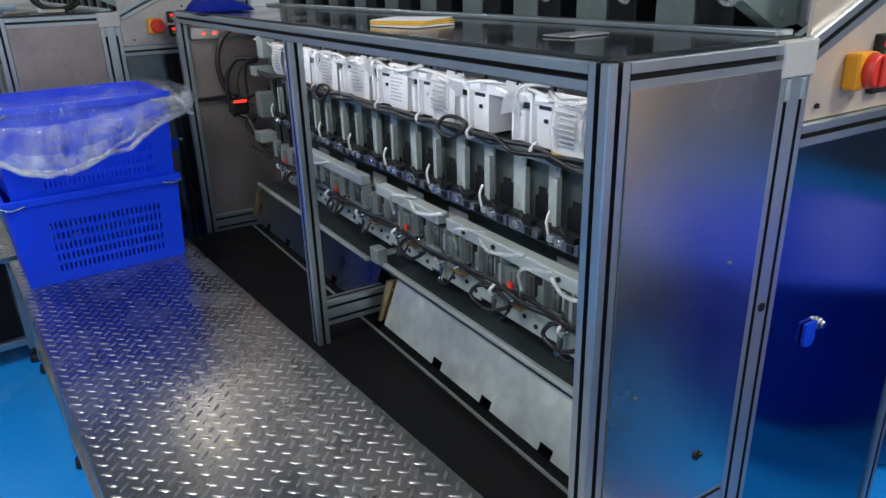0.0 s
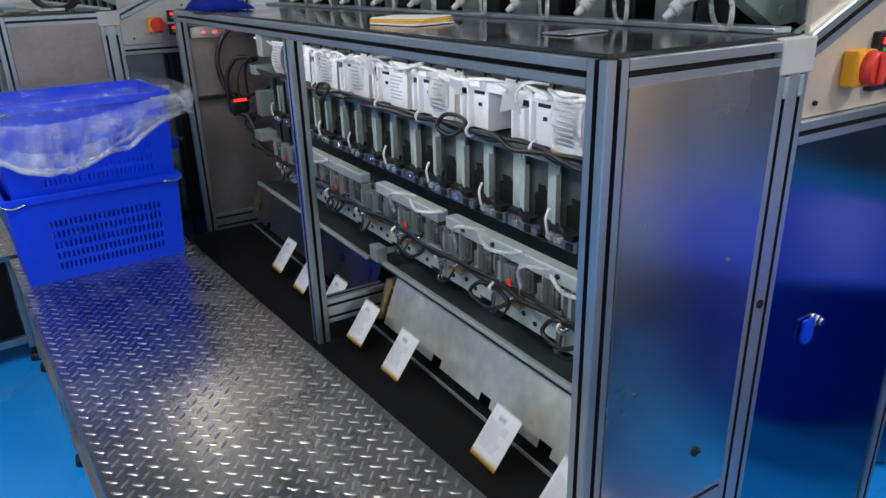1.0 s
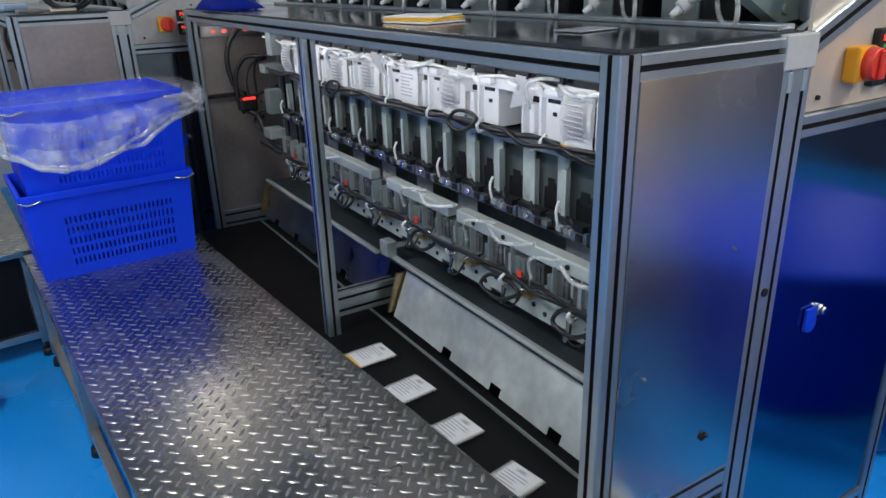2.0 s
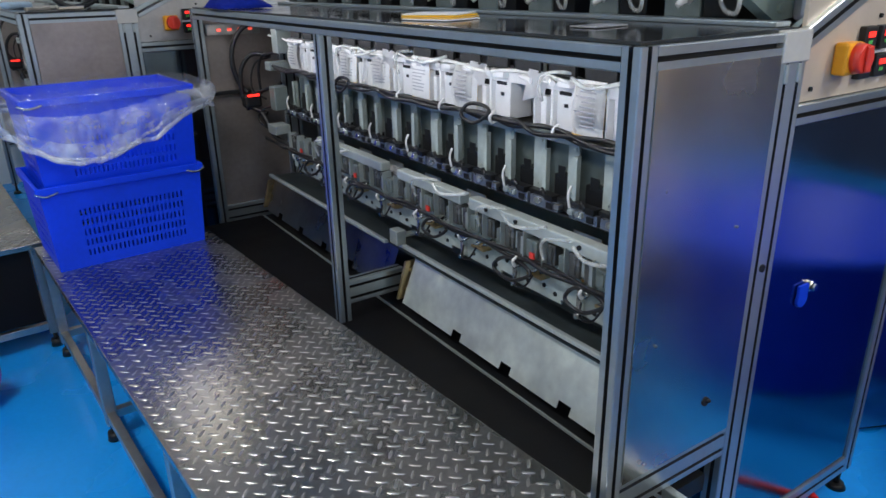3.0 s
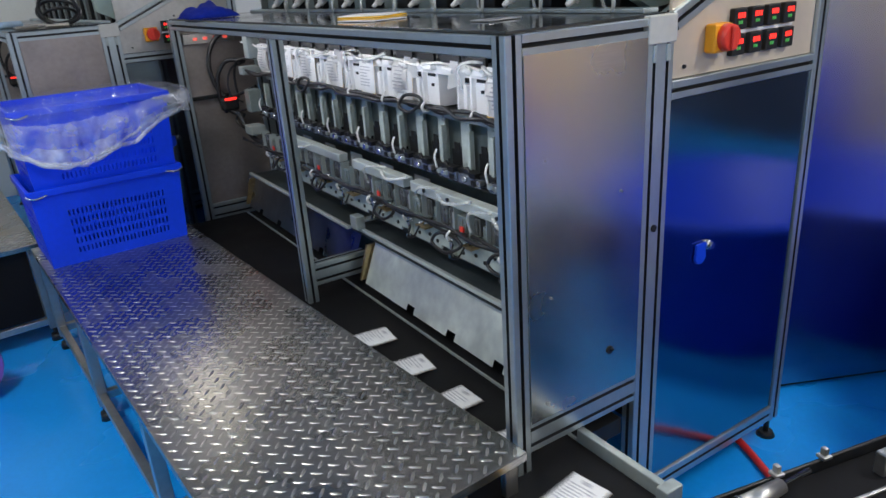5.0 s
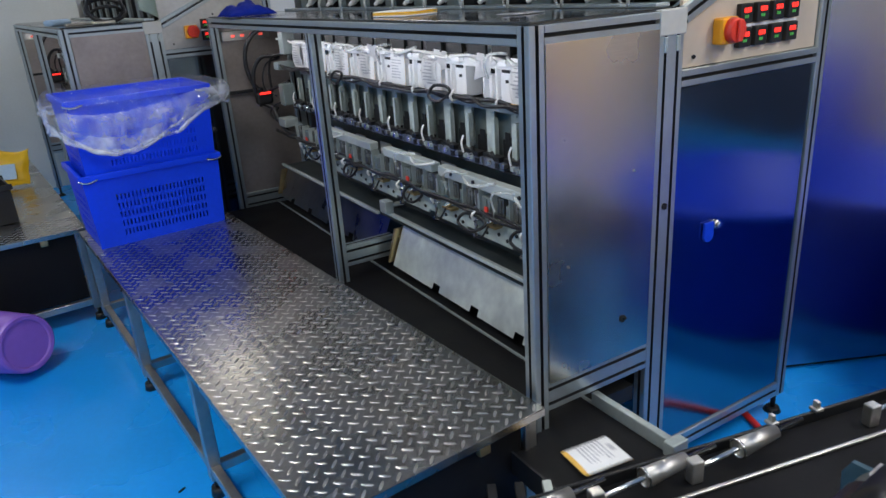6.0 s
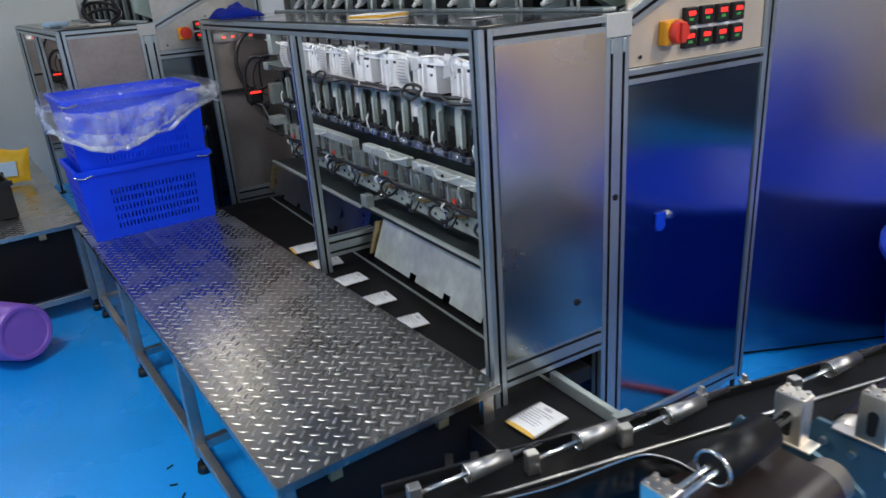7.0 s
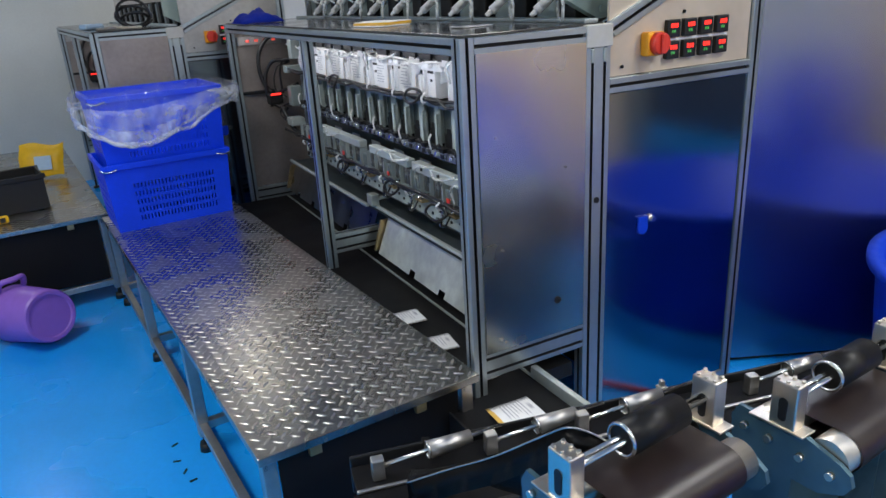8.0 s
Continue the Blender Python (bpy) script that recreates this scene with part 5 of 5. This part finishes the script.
    # on the second machine's top
    k = thing("cable_coil", SECOND @ pose(1.02, 0.95, TOP + 0.016), "loose black cable coil on the second machine's top", "cable")
    for r, tilt in ((0.09, 35), (0.07, -30), (0.08, 60)):
        bm = bmesh.new()
        sweep(bm, [Matrix.Rotation(radians(tilt), 3, "X") @ Vector((r * math.cos(q * math.pi / 5), r * math.sin(q * math.pi / 5), 0)) + Vector((0, 0, r * abs(math.sin(radians(tilt))))) for q in range(10)], 0.008, 8, True)
        part("loop", bm, CABLE, k)
    for i, (px, py, r) in enumerate(((0.86, 0.86, 20), (0.92, 1.05, -35), (0.98, 0.82, 5))):
        ob = part("fitting", boxes((-0.05, 0.05, -0.012, 0.012, 0, 0.014), bevel=0.004), NICKEL)
        ob.matrix_world = SECOND @ pose(px, py, TOP + 0.008, 0, 0, r)
        tagged(ob, "loose bright metal fitting on the second machine's top", "fitting", "loose fittings")
    ob = part("wrapper", boxes((-0.06, 0.06, -0.035, 0.035, 0, 0.03), bevel=0.012), PALEBL)
    ob.matrix_world = SECOND @ pose(0.83, 1.25, TOP + 0.008, 0, 0, 30)
    tagged(ob, "crumpled pale blue wrapper on the second machine's top", "wrapper")
    bm = bmesh.new()
    sweep(bm, [(1.66, 0.86, FLOOR + 0.05), (1.65, 0.74, FLOOR + 0.014), (1.60, 0.63, FLOOR + 0.012), (1.50, 0.46, FLOOR + 0.012), (1.2, 0.05, FLOOR + 0.012), (1.0, -0.12, FLOOR + 0.012)], 0.011, 10)
    tagged(part("air_line", bm, REDH), "red air hose on the floor", "hose")


def floor_bits():
    for x, y, r in ((0.028, 1.50, 30), (0.02, 1.40, -20), (0.035, 1.33, 60), (0.05, 1.27, 10)):
        ob = part("debris", boxes((-0.012, 0.012, -0.003, 0.003, 0, 0.003)), DARKM)
        ob.matrix_world = pose(x, y, FLOOR + 0.0005, 0, 0, r)
        tagged(ob, "small dark crumb of dirt on the blue floor", "debris", "floor crumbs")


def under_bench_bracket():
    k = thing("guide_bracket", pose(0.60, 0.52, 0, 0, 0, -30), "dark metal guide bracket on a thin stand beside the conveyor", "bracket")
    part("post", boxes((-0.01, 0.01, -0.01, 0.01, FLOOR, 0.33)), DARKM, k)
    for i in range(3):
        part("finger", boxes((-0.09 + 0.06 * i, -0.07 + 0.06 * i, -0.06, 0.05, 0.33, 0.345), bevel=0.002), GREYM if i == 2 else DARKM, k)
    part("bar", boxes((-0.1, 0.08, -0.012, 0.012, 0.315, 0.33), bevel=0.002), DARKM, k)


floor_bits()
under_bench_bracket()
bench_clutter()
pack = pack_master()


# ---------------------------------------------------------------- what moves
LANES = [0.86, 1.09, 1.54, 1.77, 2.0, 2.225, 2.45]
# when each row of packs falls, and by how much the belt lags
DROPS = [(-1.93, 0.0), (0.89, 0.07), (3.74, 0.0), (6.495, 0.0), (9.33, 0.0), (12.13, 0.0)]
BELT_RUN = [(0.28, 0.05), (0.34, 0.10), (0.47, 0.235), (0.62, 0.36), (0.76, 0.49), (0.97, 0.705), (1.26, 0.97), (1.47, 1.165), (2.1, 1.75)]
BELT_SPEED = 0.93


def upright(x, y, z, a, yaw=0):
    """A pack with its long side in the xz plane, a degrees above the level, printed face up or to the front."""
    return Matrix.Translation((x, y, z)) @ pose(0, 0, 0, 0, -a, 0) @ pose(0, 0, 0, 0, 0, -90 + yaw)


def ride(s, y, n):
    """The place of a pack that the belt has carried s along; at the belt's end they pile up."""
    end = -1.25
    return max(end, y - s), (BELT_Z + 0.0085 + (0.0175 * n if y - s <= end else 0))


def pack_rows(t0, lag, y, n):
    rng = random.Random(100 * n + 7)
    yaw = rng.uniform(-12, 12)
    slot = y - 0.038
    rows = []
    if t0 > 4:
        rows += [(t0 - 4.9, upright(1.25, slot, 1.105, 90)), (t0 - 4.6, upright(1.012, slot, 1.105, 88))]
    rows += [(t0 - 2.52, upright(1.012, slot, 1.105, 88)), (t0 - 2.25, upright(1.05, slot, 0.96, 90)), (t0 - 1.9, upright(1.06, slot, 0.96, 90)),
             (t0 - 1.7, upright(1.07, y, 0.735, 90)), (t0 - 0.1, upright(1.07, y, 0.735, 90)), (t0, upright(1.035, y, 0.59, 88)),
             (t0 + 0.09, upright(0.905, y + 0.01, 0.437, 60, 0.2 * yaw)), (t0 + 0.16, upright(0.845, y, 0.372, 32, 0.6 * yaw)), (t0 + 0.22, upright(0.808, y - 0.02, BELT_Z + 0.0095, 0, yaw))]
    last = 0
    for dt, s in BELT_RUN:
        yy, z = ride(s, y, n)
        rows.append((t0 + lag + dt, upright(0.808, yy, z, 0, yaw)))
        last = s
    t = t0 + lag + 2.1
    while t < 8.0:
        t += 0.4
        last += 0.4 * BELT_SPEED
        yy, z = ride(last, y, n)
        rows.append((t, upright(0.808, yy, z, 0, yaw)))
    return rows


def clipped(rows):
    """Rows from 0 s to 8 s: what lies outside is cut, with a row at both ends."""
    def at(t):
        if t <= rows[0][0]:
            return rows[0][1]
        for (a, m), (b, n) in zip(rows, rows[1:]):
            if a <= t <= b:
                return m.lerp(n, (t - a) / (b - a))
        return rows[-1][1]

    inside = [(t, m) for t, m in rows if 0.03 < t < 7.97]
    return [(0.0, at(0.0)), *inside, (8.0, at(8.0))]


def motions():
    jobs = [(t0, lag, y) for t0, lag in DROPS for y in LANES]
    packs = [pack] + [copy_thing(pack, pose(0, 0, 0)) for _ in jobs[1:]]
    for n, ((t0, lag, y), ob) in enumerate(zip(jobs, packs)):
        walk(ob, clipped(pack_rows(t0, lag, y, n)))
    up, down = pose(0, 0, 0.03), pose(0, 0, -0.012)
    walk(nozzles, [(0.0, up), (0.3, down), (2.5, down), (2.7, up), (2.85, up), (3.1, down), (5.3, down), (5.5, up), (5.65, up), (5.9, down), (8.0, down)])


motions()
